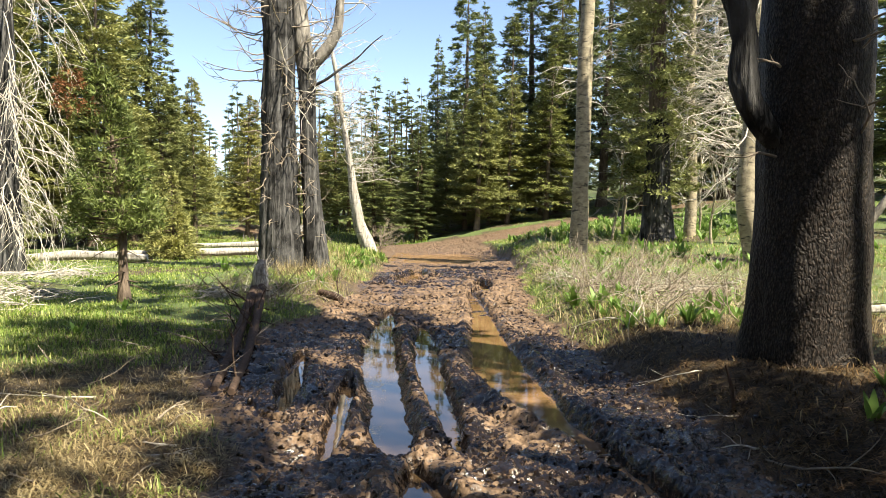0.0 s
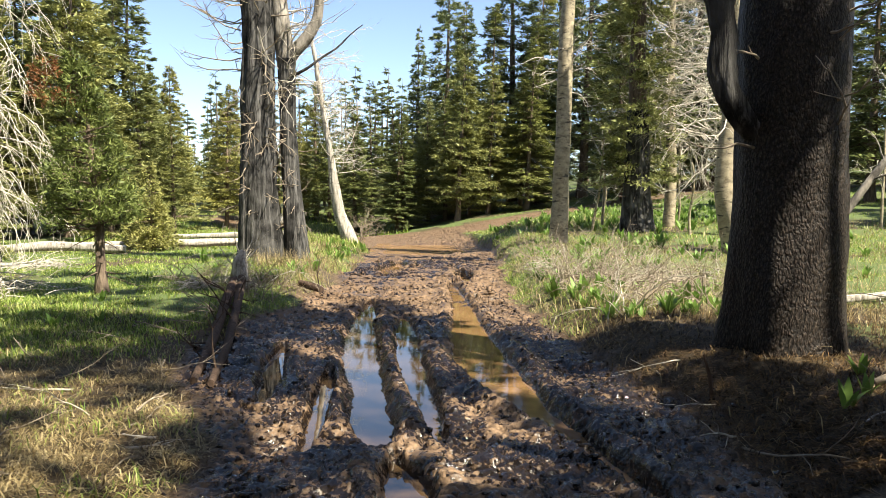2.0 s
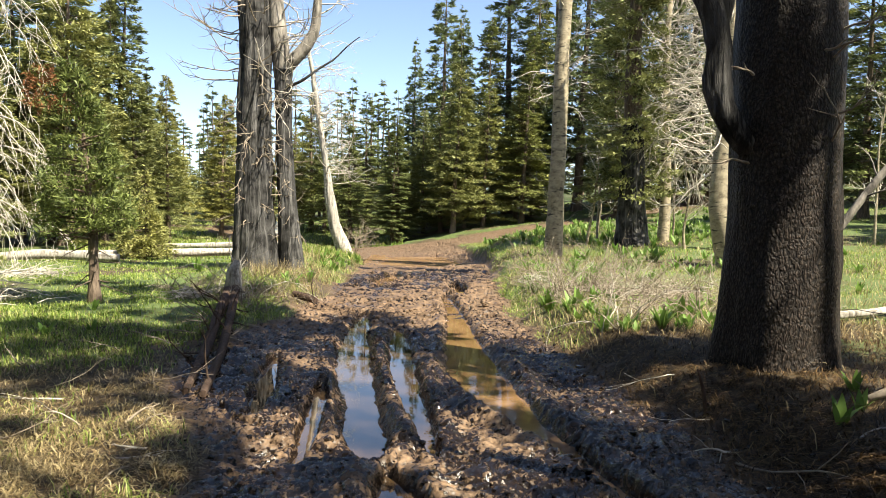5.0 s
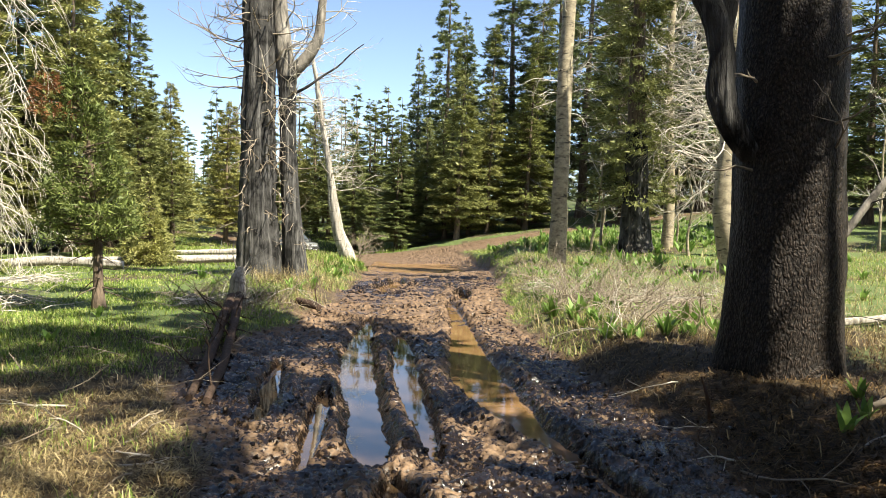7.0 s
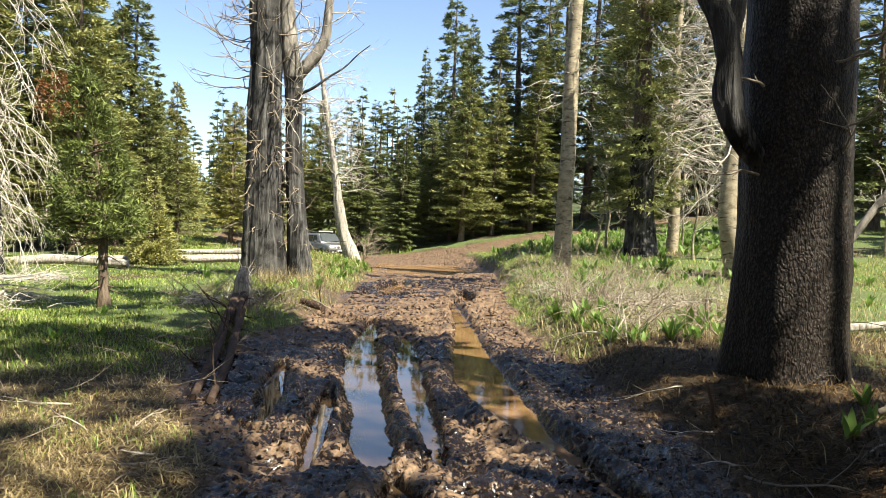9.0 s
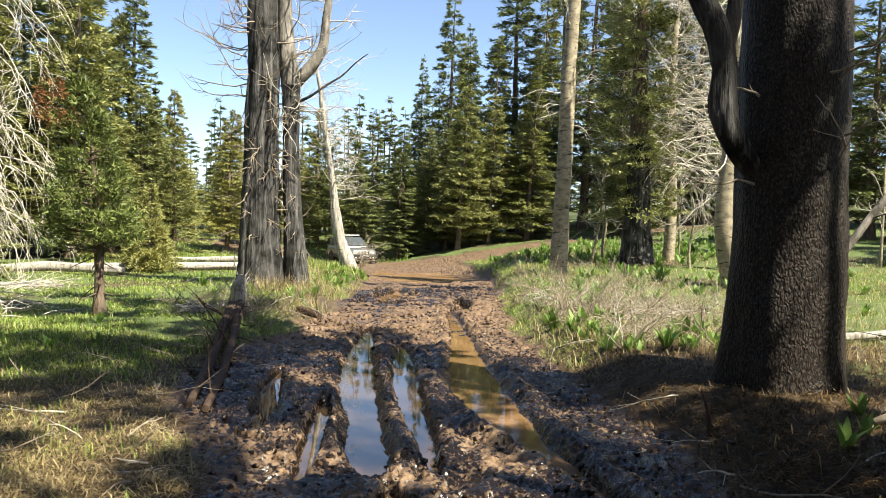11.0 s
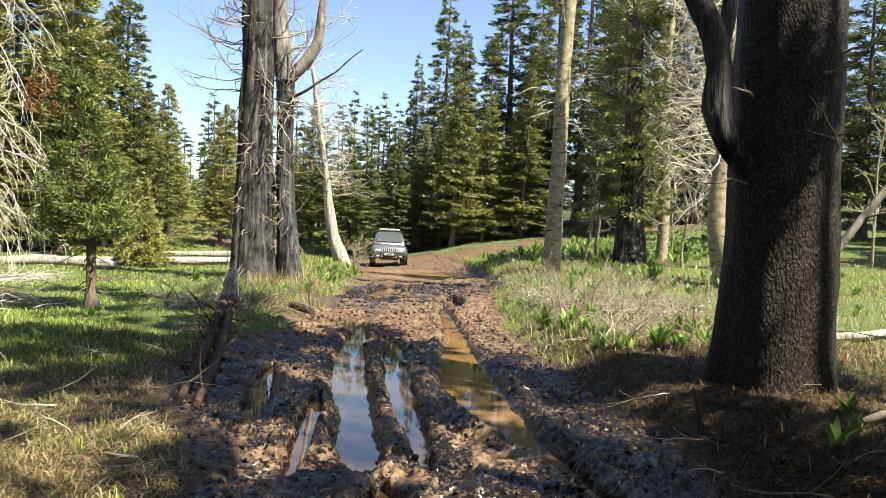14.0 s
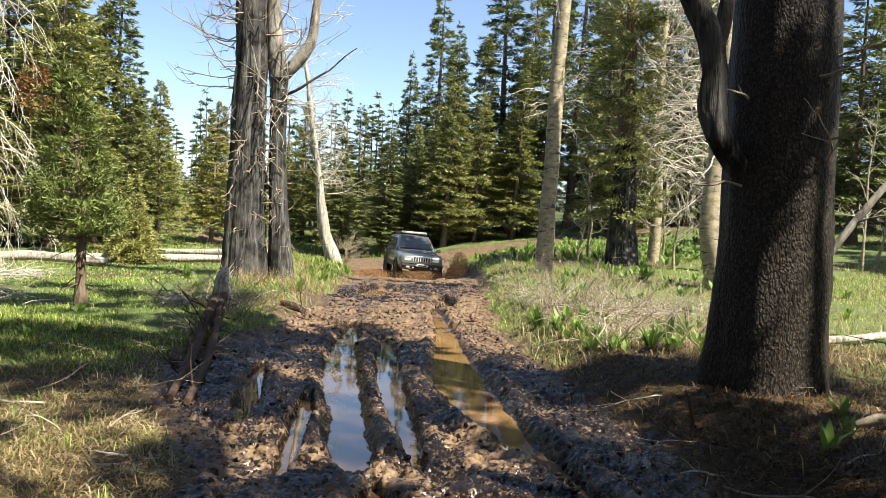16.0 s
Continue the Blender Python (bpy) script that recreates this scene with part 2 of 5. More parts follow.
def twig(geo, rng, start, way, length, r, depth, kink=0.3, droop=0.0, spread=0.9, sides=4, kids=4):
    """A bare branch with its side twigs."""
    n = 5 if depth else 4
    way = np.asarray(way, float)
    way = way / np.linalg.norm(way)
    pts = [np.asarray(start, float)]
    for _ in range(n):
        way = way + rng.normal(0, kink, 3) * 0.5 + np.array([0, 0, -droop])
        way = way / np.linalg.norm(way)
        pts.append(pts[-1] + way * length / n)
    pts = np.array(pts)
    tube(geo, pts, np.linspace(r, r * 0.3, n + 1), sides)
    if depth:
        for _ in range(kids):
            u = rng.uniform(0.25, 0.95)
            i = min(int(u * n), n - 1)
            at = pts[i] + (pts[i + 1] - pts[i]) * (u * n - i)
            side = (pts[i + 1] - pts[i]) / np.linalg.norm(pts[i + 1] - pts[i]) + rng.normal(0, spread, 3) * 0.7
            twig(geo, rng, at, side, length * rng.uniform(0.3, 0.6), r * 0.5, depth - 1, kink, droop, spread, 3, max(2, kids - 1))


def lattice(x, y, seed):
    """Smooth value noise, 0 to 1."""
    xi, yi = np.floor(x).astype(np.int64), np.floor(y).astype(np.int64)
    fx, fy = x - xi, y - yi
    fx, fy = fx * fx * (3 - 2 * fx), fy * fy * (3 - 2 * fy)

    def h(a, b):
        n = (a * 374761393 + b * 668265263 + seed * 982451653) & 0x7FFFFFFF
        n = ((n ^ (n >> 13)) * 1274126177) & 0x7FFFFFFF
        return ((n ^ (n >> 16)) & 0xFFFF) / 65535.0

    return (h(xi, yi) * (1 - fx) + h(xi + 1, yi) * fx) * (1 - fy) + (h(xi, yi + 1) * (1 - fx) + h(xi + 1, yi + 1) * fx) * fy


def fbm(x, y, scale, octaves, seed):
    out, amp, total = 0, 1.0, 0
    for o in range(octaves):
        out = out + amp * lattice(x * scale + 17.3 * o, y * scale - 9.1 * o, seed + o)
        total += amp
        amp, scale = amp * 0.55, scale * 2.03
    return out / total


def ease(v, a, b):
    t = np.clip((v - a) / (b - a), 0, 1)
    return t * t * (3 - 2 * t)


# ---- lie of the land ----
# how far along, middle of the rut, half width, depth
RUTS = [
    ([5.3, 5.6, 6.1, 7.3, 8.7, 10.3, 12.2, 14], [-0.28, -0.34, -0.42, -0.57, -0.70, -0.86, -0.92, -0.95], [0.0, 0.13, 0.19, 0.21, 0.21, 0.2, 0.15, 0.0], 0.13),
    ([5.4, 6.5, 7.6, 9, 10.8, 12], [0.15, 0.03, -0.10, -0.19, -0.28, -0.33], [0.0, 0.09, 0.14, 0.15, 0.13, 0.0], 0.12),
    ([4, 5, 6, 6.9, 8.7, 11, 13.5, 16, 17], [1.5, 1.28, 1.03, 0.85, 0.64, 0.63, 0.66, 0.62, 0.6], [0.04, 0.07, 0.13, 0.24, 0.32, 0.23, 0.15, 0.12, 0.0], 0.14),
    ([4.1, 4.5, 4.9, 5.25], [-0.02, -0.08, -0.14, -0.20], [0.0, 0.15, 0.13, 0.0], 0.12),
    ([5.2, 5.8, 7, 7.6, 8], [-0.82, -0.84, -0.92, -0.95, -0.97], [0.0, 0.06, 0.075, 0.05, 0.0], 0.10),
    ([6.6, 7.4, 8.6, 9.6], [-1.44, -1.5, -1.66, -1.75], [0.0, 0.10, 0.10, 0.0], 0.10),
    ([19, 20.5, 22.5, 24.5], [-1.0, -0.95, -0.85, -0.75], [0.0, 0.34, 0.42, 0.0], 0.12),
    ([16.5, 18.5, 20.5], [0.95, 0.95, 1.0], [0.0, 0.25, 0.0], 0.10),
]
WATER_Z = -0.17


def track_edges(y):
    left = np.interp(y, [0, 4.7, 5.8, 7.3, 9, 10.6, 12.9, 19, 31, 36, 40, 45, 50], [-1.5, -1.55, -1.65, -2.3, -2.75, -2.6, -2.15, -2.0, -2.25, -3.1, -4.4, -6.5, -10])
    right = np.interp(y, [0, 4.7, 6.2, 8, 10.6, 12.9, 17.5, 26, 33, 38, 42, 46, 50], [2.3, 2.4, 2.3, 2.0, 1.8, 1.75, 1.95, 2.5, 2.45, 2.3, 2.0, 1.2, -1])
    return left, right


def cross_track(x, y):
    """The sandy track that bends away at the far end: 1 on it."""
    middle = np.interp(x, [-60, -14, -9.5, -5.7, -2.5, 0, 4, 12, 30, 60], [90, 60, 54.5, 49.5, 46.5, 44.5, 44.8, 49, 57, 64])
    half = 1 - 0.55 * ease(x, 2.5, 7)
    return 1 - ease(np.abs(y - middle), 2.3 * half, 3.6 * half)


def mud_mask(x, y):
    left, right = track_edges(y)
    wav = (fbm(x, y, 1.3, 3, 5) - 0.5) * 0.7
    m = ease(x - left + wav, -0.1, 0.25) * (1 - ease(x - right + wav, -0.2, 0.15)) * (1 - ease(y, 42, 47))
    return np.maximum(m, cross_track(x, y))


def track_cracks(x, y):
    """Ragged clefts between the slabs of churned mud: 1 in the cleft."""
    wx, wy = x + (fbm(x, y, 2.2, 2, 17) - 0.5) * 0.5, y + (fbm(x, y, 2.2, 2, 19) - 0.5) * 0.5
    return np.exp(-(np.abs(fbm(wx * 0.5, wy * 1.3, 1.3, 3, 15) - 0.5) / 0.026) ** 2)


def ground(x, y, detail=True):
    """Height of the ground."""
    x, y = np.asarray(x, float), np.asarray(y, float)
    left, right = track_edges(y)
    road = np.interp(y, [0, 5, 10, 16, 20, 25, 30, 36, 44, 52, 60], [-0.03, -0.06, -0.12, -0.16, -0.25, -0.36, -0.42, -0.44, -0.48, -0.3, 0.1])
    rise = np.clip((x + 2) / 18, 0, 1.5) * np.clip((y - 13) / 32, 0, 1.6) * 1.65
    far = 0.35 * np.clip((y - 45) / 20, 0, 1) + np.clip(y - 75, 0, 900) * 0.03
    bank_r = (0.26 + 0.12 * ease(y, 20, 26) * (1 - ease(y, 33, 37))) * ease(x - right, -0.15, 0.7 - 0.5 * ease(y, 18, 25)) * (1 - ease(y, 34, 42) * 0.8)
    bank_l = np.interp(y, [0, 8, 12, 18, 24, 32, 40], [0.06, 0.04, 0.16, 0.3, 0.28, 0.2, 0.1]) * ease(left - x, -0.2, 0.6) * (1 - 0.55 * ease(left - x, 2, 5))
    inside = ease(x - left, -0.2, 0.3) * (1 - ease(x - right, -0.3, 0.2))
    z = road * (1 - 0.55 * ease(left - x, 0, 3)) * (1 - 0.9 * ease((x - right) / (1 + 5 * ease(y, 31, 38)), 0, 1)) + rise + far + bank_l + bank_r
    z = z + (fbm(x, y, 0.35, 3, 2) - 0.5) * 0.22 * (1 - 0.75 * inside) * ease(y, 2, 8)
    z = z - 1.1 * np.exp(-((x + 9) / 6.5) ** 2 - ((y - 54) / 6.5) ** 2)
    if not detail:
        return z
    m = mud_mask(x, y)
    wx, wy = x + (fbm(x, y, 2.2, 2, 17) - 0.5) * 0.5, y + (fbm(x, y, 2.2, 2, 19) - 0.5) * 0.5
    lump = 0.62 - np.abs(fbm(wx * 0.75, wy * 1.35, 1.5, 2, 11) - 0.5) * 2.2 - np.abs(fbm(wx * 0.6, wy * 1.4, 4.1, 2, 13) - 0.5) * 1.3
    cracks = track_cracks(x, y)
    chop = fbm(x * 0.8, y, 5.0, 4, 23) - 0.5
    rough = np.interp(y, [0, 6, 12, 17, 25, 29, 34, 42, 50], [0.08, 0.09, 0.11, 0.15, 0.15, 0.09, 0.12, 0.10, 0.06])
    z = z + m * (rough * (lump - 0.2) * 0.75 - (rough * 0.5 + 0.07 * ease(y, 11, 14)) * cracks + chop * 0.055 * ease(rough, 0.05, 0.2) + (0.3 - np.abs(fbm(wx, wy, 9, 3, 29) - 0.5) * 2) * (0.055 - 0.04 * ease(y, 11, 16)))
    # crumbs and smears a few centimetres wide
    z = z + m * (0.28 - np.abs(fbm(wx * 0.9, wy * 1.2, 15, 2, 37) - 0.5) * 2) * 0.05 * (1 - ease(y, 11, 15))
    # broken ledges that run across the track
    step = fbm(wx * 0.3, wy, 0.8, 2, 83) * 8
    z = z + m * 0.10 * (ease(step - np.floor(step), 0.0, 0.14) - (step - np.floor(step))) * ease(y, 11, 14) * (1 - ease(y, 26, 30))
    for along, mid, half, deep in RUTS:
        c, w = np.interp(y, along, mid), np.interp(y, along, half, left=0, right=0)
        dist = np.abs(x + (fbm(x, y, 2.6, 3, 31) - 0.5) * 0.10 - c)
        cut = (1 - ease(dist, w * 0.75, w * 1.05 + 0.05)) * (w > 0.005)
        lip = np.exp(-((dist - w - 0.13) / 0.08) ** 2) * np.minimum(w / 0.1, 1)
        z = z * (1 - cut * 0.8) + cut * 0.8 * (WATER_Z - 0.05 - 0.2 * (y > 18)) + lip * 0.05 * (0.4 + 1.3 * fbm(x, y, 3, 2, 7))
    # the wide puddle at the far end
    pool = ((x - 0.55 - 0.05 * (y - 30)) / 2.1) ** 2 + ((y - 32.0) / 4.6) ** 2 + (fbm(x, y, 0.9, 3, 41) - 0.5) * 1.0
    z = z - 0.17 * (1 - ease(pool, 0.6, 1.25))
    # tyre tread and old wheel lines
    for off in (-1.1, 0.32, 1.25):
        line = np.exp(-((x - off - 0.05 * (y - 6)) / 0.13) ** 2) * (1 - ease(y, 9, 12))
        z = z + line * m * (-0.03 + 0.012 * np.sign(np.sin(y * 55 + 6 * np.abs(x - off))))
    return z + (1 - m) * (fbm(x, y, 4, 3, 3) - 0.5) * 0.06


def land():
    xs = np.r_[-np.geomspace(600, 14.2, 26), np.linspace(-14, -3.0, 84), np.linspace(-2.95, 2.95, 470), np.linspace(3.0, 14, 84), np.geomspace(14.2, 600, 26)]
    ys = np.r_[-np.geomspace(300, 3, 10), np.linspace(-2, 3.4, 10), np.geomspace(3.5, 14, 500), np.geomspace(14.05, 37, 220), np.geomspace(37.1, 90, 110), np.geomspace(95, 900, 16)]
    x, y = np.meshgrid(xs, ys)
    z = ground(x, y)
    m = mud_mask(x, y)
    zsmooth = ground(x, y, False)
    wet_shade = np.clip(ease(y, 3, 5) * (1 - ease(y, 9.2, 12.5)) * (0.72 + 3.2 * (fbm(x, y, 1.4, 3, 61) - 0.44)), 0, 1)
    wet_shade = np.maximum(wet_shade, 0.8 * (1 - ease(z - WATER_Z, 0.0, 0.07)) * (y < 24))
    wet_shade = np.maximum(wet_shade, 0.3 * ease(fbm(x, y, 0.9, 3, 67), 0.46, 0.6) * (y > 11) * (y < 34))
    wet_shade = np.maximum(wet_shade, (0.95 - 0.72 * ease(y, 10, 14)) * ease(zsmooth - z, 0.0, 0.06))
    # undercut shade of the clefts, painted as dark mud through the same mask
    wet_shade = np.maximum(wet_shade, 0.7 * track_cracks(x, y) * (y > 9) * (y < 36))
    wet_shade = wet_shade * (1 - 0.75 * cross_track(x, y))
    green = ease(fbm(x, y, 0.5, 3, 71) + 0.12 * ease(y, 8, 12), 0.45, 0.62) * ease(np.abs(x) + 0.5 * y, 7.0, 9.5) * (1 - ease(m, 0.02, 0.25))
    ny, nx = x.shape
    i, j = np.meshgrid(np.arange(ny - 1), np.arange(nx - 1), indexing="ij")
    a = i * nx + j
    f = np.stack([a, a + 1, a + nx + 1, a + nx], -1).reshape(-1, 4)
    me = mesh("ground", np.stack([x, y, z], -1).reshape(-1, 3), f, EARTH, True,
              {"mud": m.ravel(), "wet_shade": wet_shade.ravel(), "green": green.ravel()})
    return tagged(new("ground", me), "rutted brown mud track through a grassy forest meadow", "ground", kind="structure")


land()


def pool(name, x0, x1, y0, y1, z, label, material):
    nx, ny = 12, 24
    x, y = np.meshgrid(np.linspace(x0, x1, nx), np.linspace(y0, y1, ny))
    i, j = np.meshgrid(np.arange(ny - 1), np.arange(nx - 1), indexing="ij")
    a = i * nx + j
    f = np.stack([a, a + 1, a + nx + 1, a + nx], -1).reshape(-1, 4)
    me = mesh(name, np.stack([x, y, np.full_like(x, z)], -1).reshape(-1, 3), f, material, True)
    return tagged(new(name, me), label, "puddle", kind="structure")


pool("water", -2.0, 0.30, 4.0, 13.2, WATER_Z, "dark still puddle water reflecting the sky in the wheel ruts", DEEP)
pool("water", 0.30, 2.2, 4.0, 13.2, WATER_Z, "muddy tan puddle water lying in the wheel rut", WATER)
pool("water", 0.2, 1.3, 13.2, 18.0, WATER_Z - 0.025, "narrow tan water in a wheel rut", WATER)
pool("water", -1.9, 1.9, 18.3, 25.2, -0.35, "shallow puddle water among churned mud", WATER)
pool("water", -2.3, 3.2, 25.8, 37.5, -0.41, "wide tan mud puddle across the track", CHURNED)


def zat(x, y):
    return float(ground(np.array([x]), np.array([y]))[0])


# ---- conifers ----
def sprays(rng, count, base, top, radius, droop, size, tuft, bare=0.12, slim=1.0):
    """Needle sprays set along drooping branches: corner points and quads."""
    nb = max(30, count // 60)
    u = rng.beta(1.0, 1.25, nb)
    z0 = base + (top - base) * u
    reach = radius * (1 - u) ** 0.8 * rng.uniform(0.55, 1.12, nb) + 0.12
    az = rng.uniform(0, 2 * np.pi, nb)
    weight = reach + 0.25
    b = rng.choice(nb, count, p=weight / weight.sum())
    t = np.sqrt(rng.uniform(bare, 1.0, count))
    length = reach[b]
    out = np.stack([np.cos(az[b]), np.sin(az[b]), np.zeros(count)], 1)
    side = np.stack([-np.sin(az[b]), np.cos(az[b]), np.zeros(count)], 1)
    s = rng.uniform(-1, 1, count)
    width = 0.30 * length * (1.05 - t) + 0.07
    pos = out * (t * length)[:, None] + side * (s * width)[:, None]
    pos[:, 2] = z0[b] + length * (-droop * t + 0.5 * droop * t * t) + rng.normal(0, 0.05, count)
    way = out * 0.8 + side * (np.sign(s) * rng.uniform(0.2, 0.9, count))[:, None]
    way[:, 2] += rng.normal(-0.1 + 0.55 * tuft, 0.25 + 0.4 * tuft, count)
    way += rng.normal(0, 0.15 + 0.5 * tuft, (count, 3))
    way /= np.linalg.norm(way, axis=1)[:, None]
    up = np.array([0, 0, 1.0]) + rng.normal(0, 0.35 + 0.6 * tuft, (count, 3))
    flat = np.cross(way, up)
    flat /= np.linalg.norm(flat, axis=1)[:, None] + 1e-9
    ln = size * rng.uniform(0.45, 1.05, count)[:, None]
    wd = ln * slim * rng.uniform(0.13, 0.25, count)[:, None]
    v = np.stack([pos + flat * wd, pos + way * ln, pos - flat * wd], 1)
    f = np.arange(count * 3).reshape(count, 3)
    return v.reshape(-1, 3), f, (z0, az, reach)


def conifer(name, seed, height, radius, count, size, needle, tuft=0.0, droop=0.35, base=0.1, label="", trunk_r=None, limbs=True, slim=1.0):
    rng = np.random.default_rng(seed)
    thing = new(name)
    tagged(thing, label, "tree")
    g = Geo()
    r = trunk_r or height * 0.013
    zz = np.linspace(-0.25, height, 14)
    bend = np.cumsum(rng.normal(0, 0.02, (14, 2)), 0)
    tube(g, np.c_[bend - bend[0], zz], r * (1 - np.linspace(0, 0.96, 14)) * np.where(zz < 0.3, 1.35, 1), 9)
    v, f, (z0, az, reach) = sprays(rng, count, height * base, height, radius, droop, size, tuft, slim=slim)
    if limbs:
        for z, a, w in list(zip(z0, az, reach))[:90]:
            q = np.linspace(0, 0.9, 5)
            p = np.c_[np.cos(a) * q * w, np.sin(a) * q * w, z + w * (-droop * q + 0.5 * droop * q * q)]
            tube(g, p, 0.028 * (1 - 0.8 * q), 3)
        for _ in range(26):
            a, z = rng.uniform(0, 6.283), rng.uniform(0.06, base + 0.16) * height
            twig(g, rng, (0, 0, z), (np.cos(a), np.sin(a), -0.3), rng.uniform(0.4, 0.8) * radius, 0.014, 0, 0.25, 0.05)
    part("trunk", g.mesh("trunk", TRUNK), thing)
    part("crown", mesh("crown", v, f, needle), thing)
    return thing


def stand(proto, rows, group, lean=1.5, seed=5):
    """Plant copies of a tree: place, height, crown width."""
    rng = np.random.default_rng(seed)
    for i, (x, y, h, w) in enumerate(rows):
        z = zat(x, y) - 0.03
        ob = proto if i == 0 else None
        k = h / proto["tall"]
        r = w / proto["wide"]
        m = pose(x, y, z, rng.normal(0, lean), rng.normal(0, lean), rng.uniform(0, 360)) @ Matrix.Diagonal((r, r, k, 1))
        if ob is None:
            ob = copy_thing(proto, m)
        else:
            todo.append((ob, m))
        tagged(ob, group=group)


todo = []


def proto(h, r, *args, **kw):
    ob = conifer(args[0], args[1], h, r, *args[2:], **kw)
    ob["tall"], ob["wide"] = h, 2 * r
    return ob


MID = 21000
fir_a = proto(16, 2.6, "fir_tree", 1, MID, 0.28, FIR, label="tall dark green fir with drooping branches at the meadow edge")
fir_b = proto(15, 2.3, "fir_tree", 2, MID, 0.27, FIR, droop=0.5, label="dense green fir with low branches at the meadow edge")
pine_a = proto(13, 2.4, "pine_tree", 3, MID, 0.25, PINE, tuft=0.6, droop=0.1, base=0.06, label="yellow-green lodgepole pine with bushy tufted branches")
pine_b = proto(14, 2.2, "pine_tree", 4, MID, 0.27, PINE, tuft=0.45, droop=0.25, base=0.12, label="olive green pine with loose sunlit branches")
tall_a = proto(22, 2.8, "fir_tree", 6, MID, 0.36, BLUE_FIR, tuft=0.2, droop=0.2, base=0.16, label="very tall bluish green fir rising over the forest")
far_a = proto(16, 2.2, "far_fir_tree", 8, 3200, 0.6, BLUE_FIR, limbs=False, label="distant bluish green fir on the wooded slope")
far_b = proto(15, 2.0, "far_fir_tree", 9, 3200, 0.55, FIR, limbs=False, label="distant dark green fir on the wooded slope")

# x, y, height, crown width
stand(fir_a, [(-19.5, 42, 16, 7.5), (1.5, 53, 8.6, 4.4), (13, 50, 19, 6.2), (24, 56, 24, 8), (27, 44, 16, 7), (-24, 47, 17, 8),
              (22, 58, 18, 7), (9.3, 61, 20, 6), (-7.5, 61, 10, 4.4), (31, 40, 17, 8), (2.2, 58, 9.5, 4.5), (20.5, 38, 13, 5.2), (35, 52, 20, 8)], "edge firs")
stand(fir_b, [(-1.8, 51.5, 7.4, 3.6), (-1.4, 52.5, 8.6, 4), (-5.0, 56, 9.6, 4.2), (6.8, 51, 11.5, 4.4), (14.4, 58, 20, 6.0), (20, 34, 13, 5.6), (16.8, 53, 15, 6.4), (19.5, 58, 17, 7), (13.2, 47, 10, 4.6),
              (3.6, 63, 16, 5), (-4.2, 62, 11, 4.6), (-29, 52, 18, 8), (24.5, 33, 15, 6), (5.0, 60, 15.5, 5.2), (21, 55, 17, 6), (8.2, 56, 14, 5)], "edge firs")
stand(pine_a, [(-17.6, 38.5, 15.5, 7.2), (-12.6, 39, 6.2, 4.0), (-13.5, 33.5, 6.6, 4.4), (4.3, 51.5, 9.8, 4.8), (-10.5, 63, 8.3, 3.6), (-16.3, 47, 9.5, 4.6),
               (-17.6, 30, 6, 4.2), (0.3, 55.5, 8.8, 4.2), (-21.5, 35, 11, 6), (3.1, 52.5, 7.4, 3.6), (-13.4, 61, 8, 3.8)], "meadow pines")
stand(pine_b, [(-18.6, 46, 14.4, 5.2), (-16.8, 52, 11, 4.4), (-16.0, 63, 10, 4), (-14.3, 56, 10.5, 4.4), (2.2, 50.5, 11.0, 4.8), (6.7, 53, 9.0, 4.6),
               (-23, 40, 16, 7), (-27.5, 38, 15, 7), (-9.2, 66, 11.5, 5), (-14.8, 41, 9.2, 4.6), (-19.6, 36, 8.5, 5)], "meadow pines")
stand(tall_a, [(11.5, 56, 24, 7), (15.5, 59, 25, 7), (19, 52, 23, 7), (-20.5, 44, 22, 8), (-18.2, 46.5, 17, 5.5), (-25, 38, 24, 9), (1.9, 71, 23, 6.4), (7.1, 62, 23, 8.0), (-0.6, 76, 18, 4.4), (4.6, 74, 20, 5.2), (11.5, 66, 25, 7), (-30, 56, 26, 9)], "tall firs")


def far_woods():
    rng = np.random.default_rng(12)
    rows = []
    for _ in range(150):
        y = rng.uniform(72, 150)
        x = rng.uniform(-0.72, 0.72) * y
        rows.append((x, y, rng.uniform(9, 14.5) + (2 if x > 8 else 0), rng.uniform(3.4, 5)))
    for _ in range(46):
        y = rng.uniform(70, 104)
        rows.append((rng.uniform(-0.36, 0.04) * y, y, rng.uniform(11.5, 15.5), rng.uniform(3.6, 5)))
    # unseen woods added to close the sides and rear and hold back skylight
    for a in np.linspace(50, 310, 74):
        d = rng.uniform(26, 44)
        x, y = d * math.sin(radians(a)), d * math.cos(radians(a))
        if abs(x) > 0.7 * y + 3:
            rows.append((x, y, rng.uniform(19, 28), rng.uniform(7, 9)))
    stand(far_a, rows[::2], "far woods")
    stand(far_b, rows[1::2], "far woods")


far_woods()

# unseen trees added beside the track to shade the foreground and block skylight
shade_fir = proto(17, 2.8, "shade_fir_tree", 21, 2300, 0.36, FIR, base=0.26, tuft=0.2, label="thin tall fir beside the track that dapples the mud")
full_fir = proto(17, 2.8, "shade_fir_tree", 22, 6000, 0.42, FIR, base=0.16, tuft=0.2, label="unseen dense tall fir, added to shade the mud and block skylight")
high_pine = proto(24, 2.6, "shade_pine_tree", 23, 5200, 0.42, PINE, base=0.66, tuft=0.4, trunk_r=0.19, label="unseen tall pine with a high crown, added to shade grass and block skylight")
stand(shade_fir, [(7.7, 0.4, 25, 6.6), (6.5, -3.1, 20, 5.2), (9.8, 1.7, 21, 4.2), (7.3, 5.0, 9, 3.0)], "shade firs")
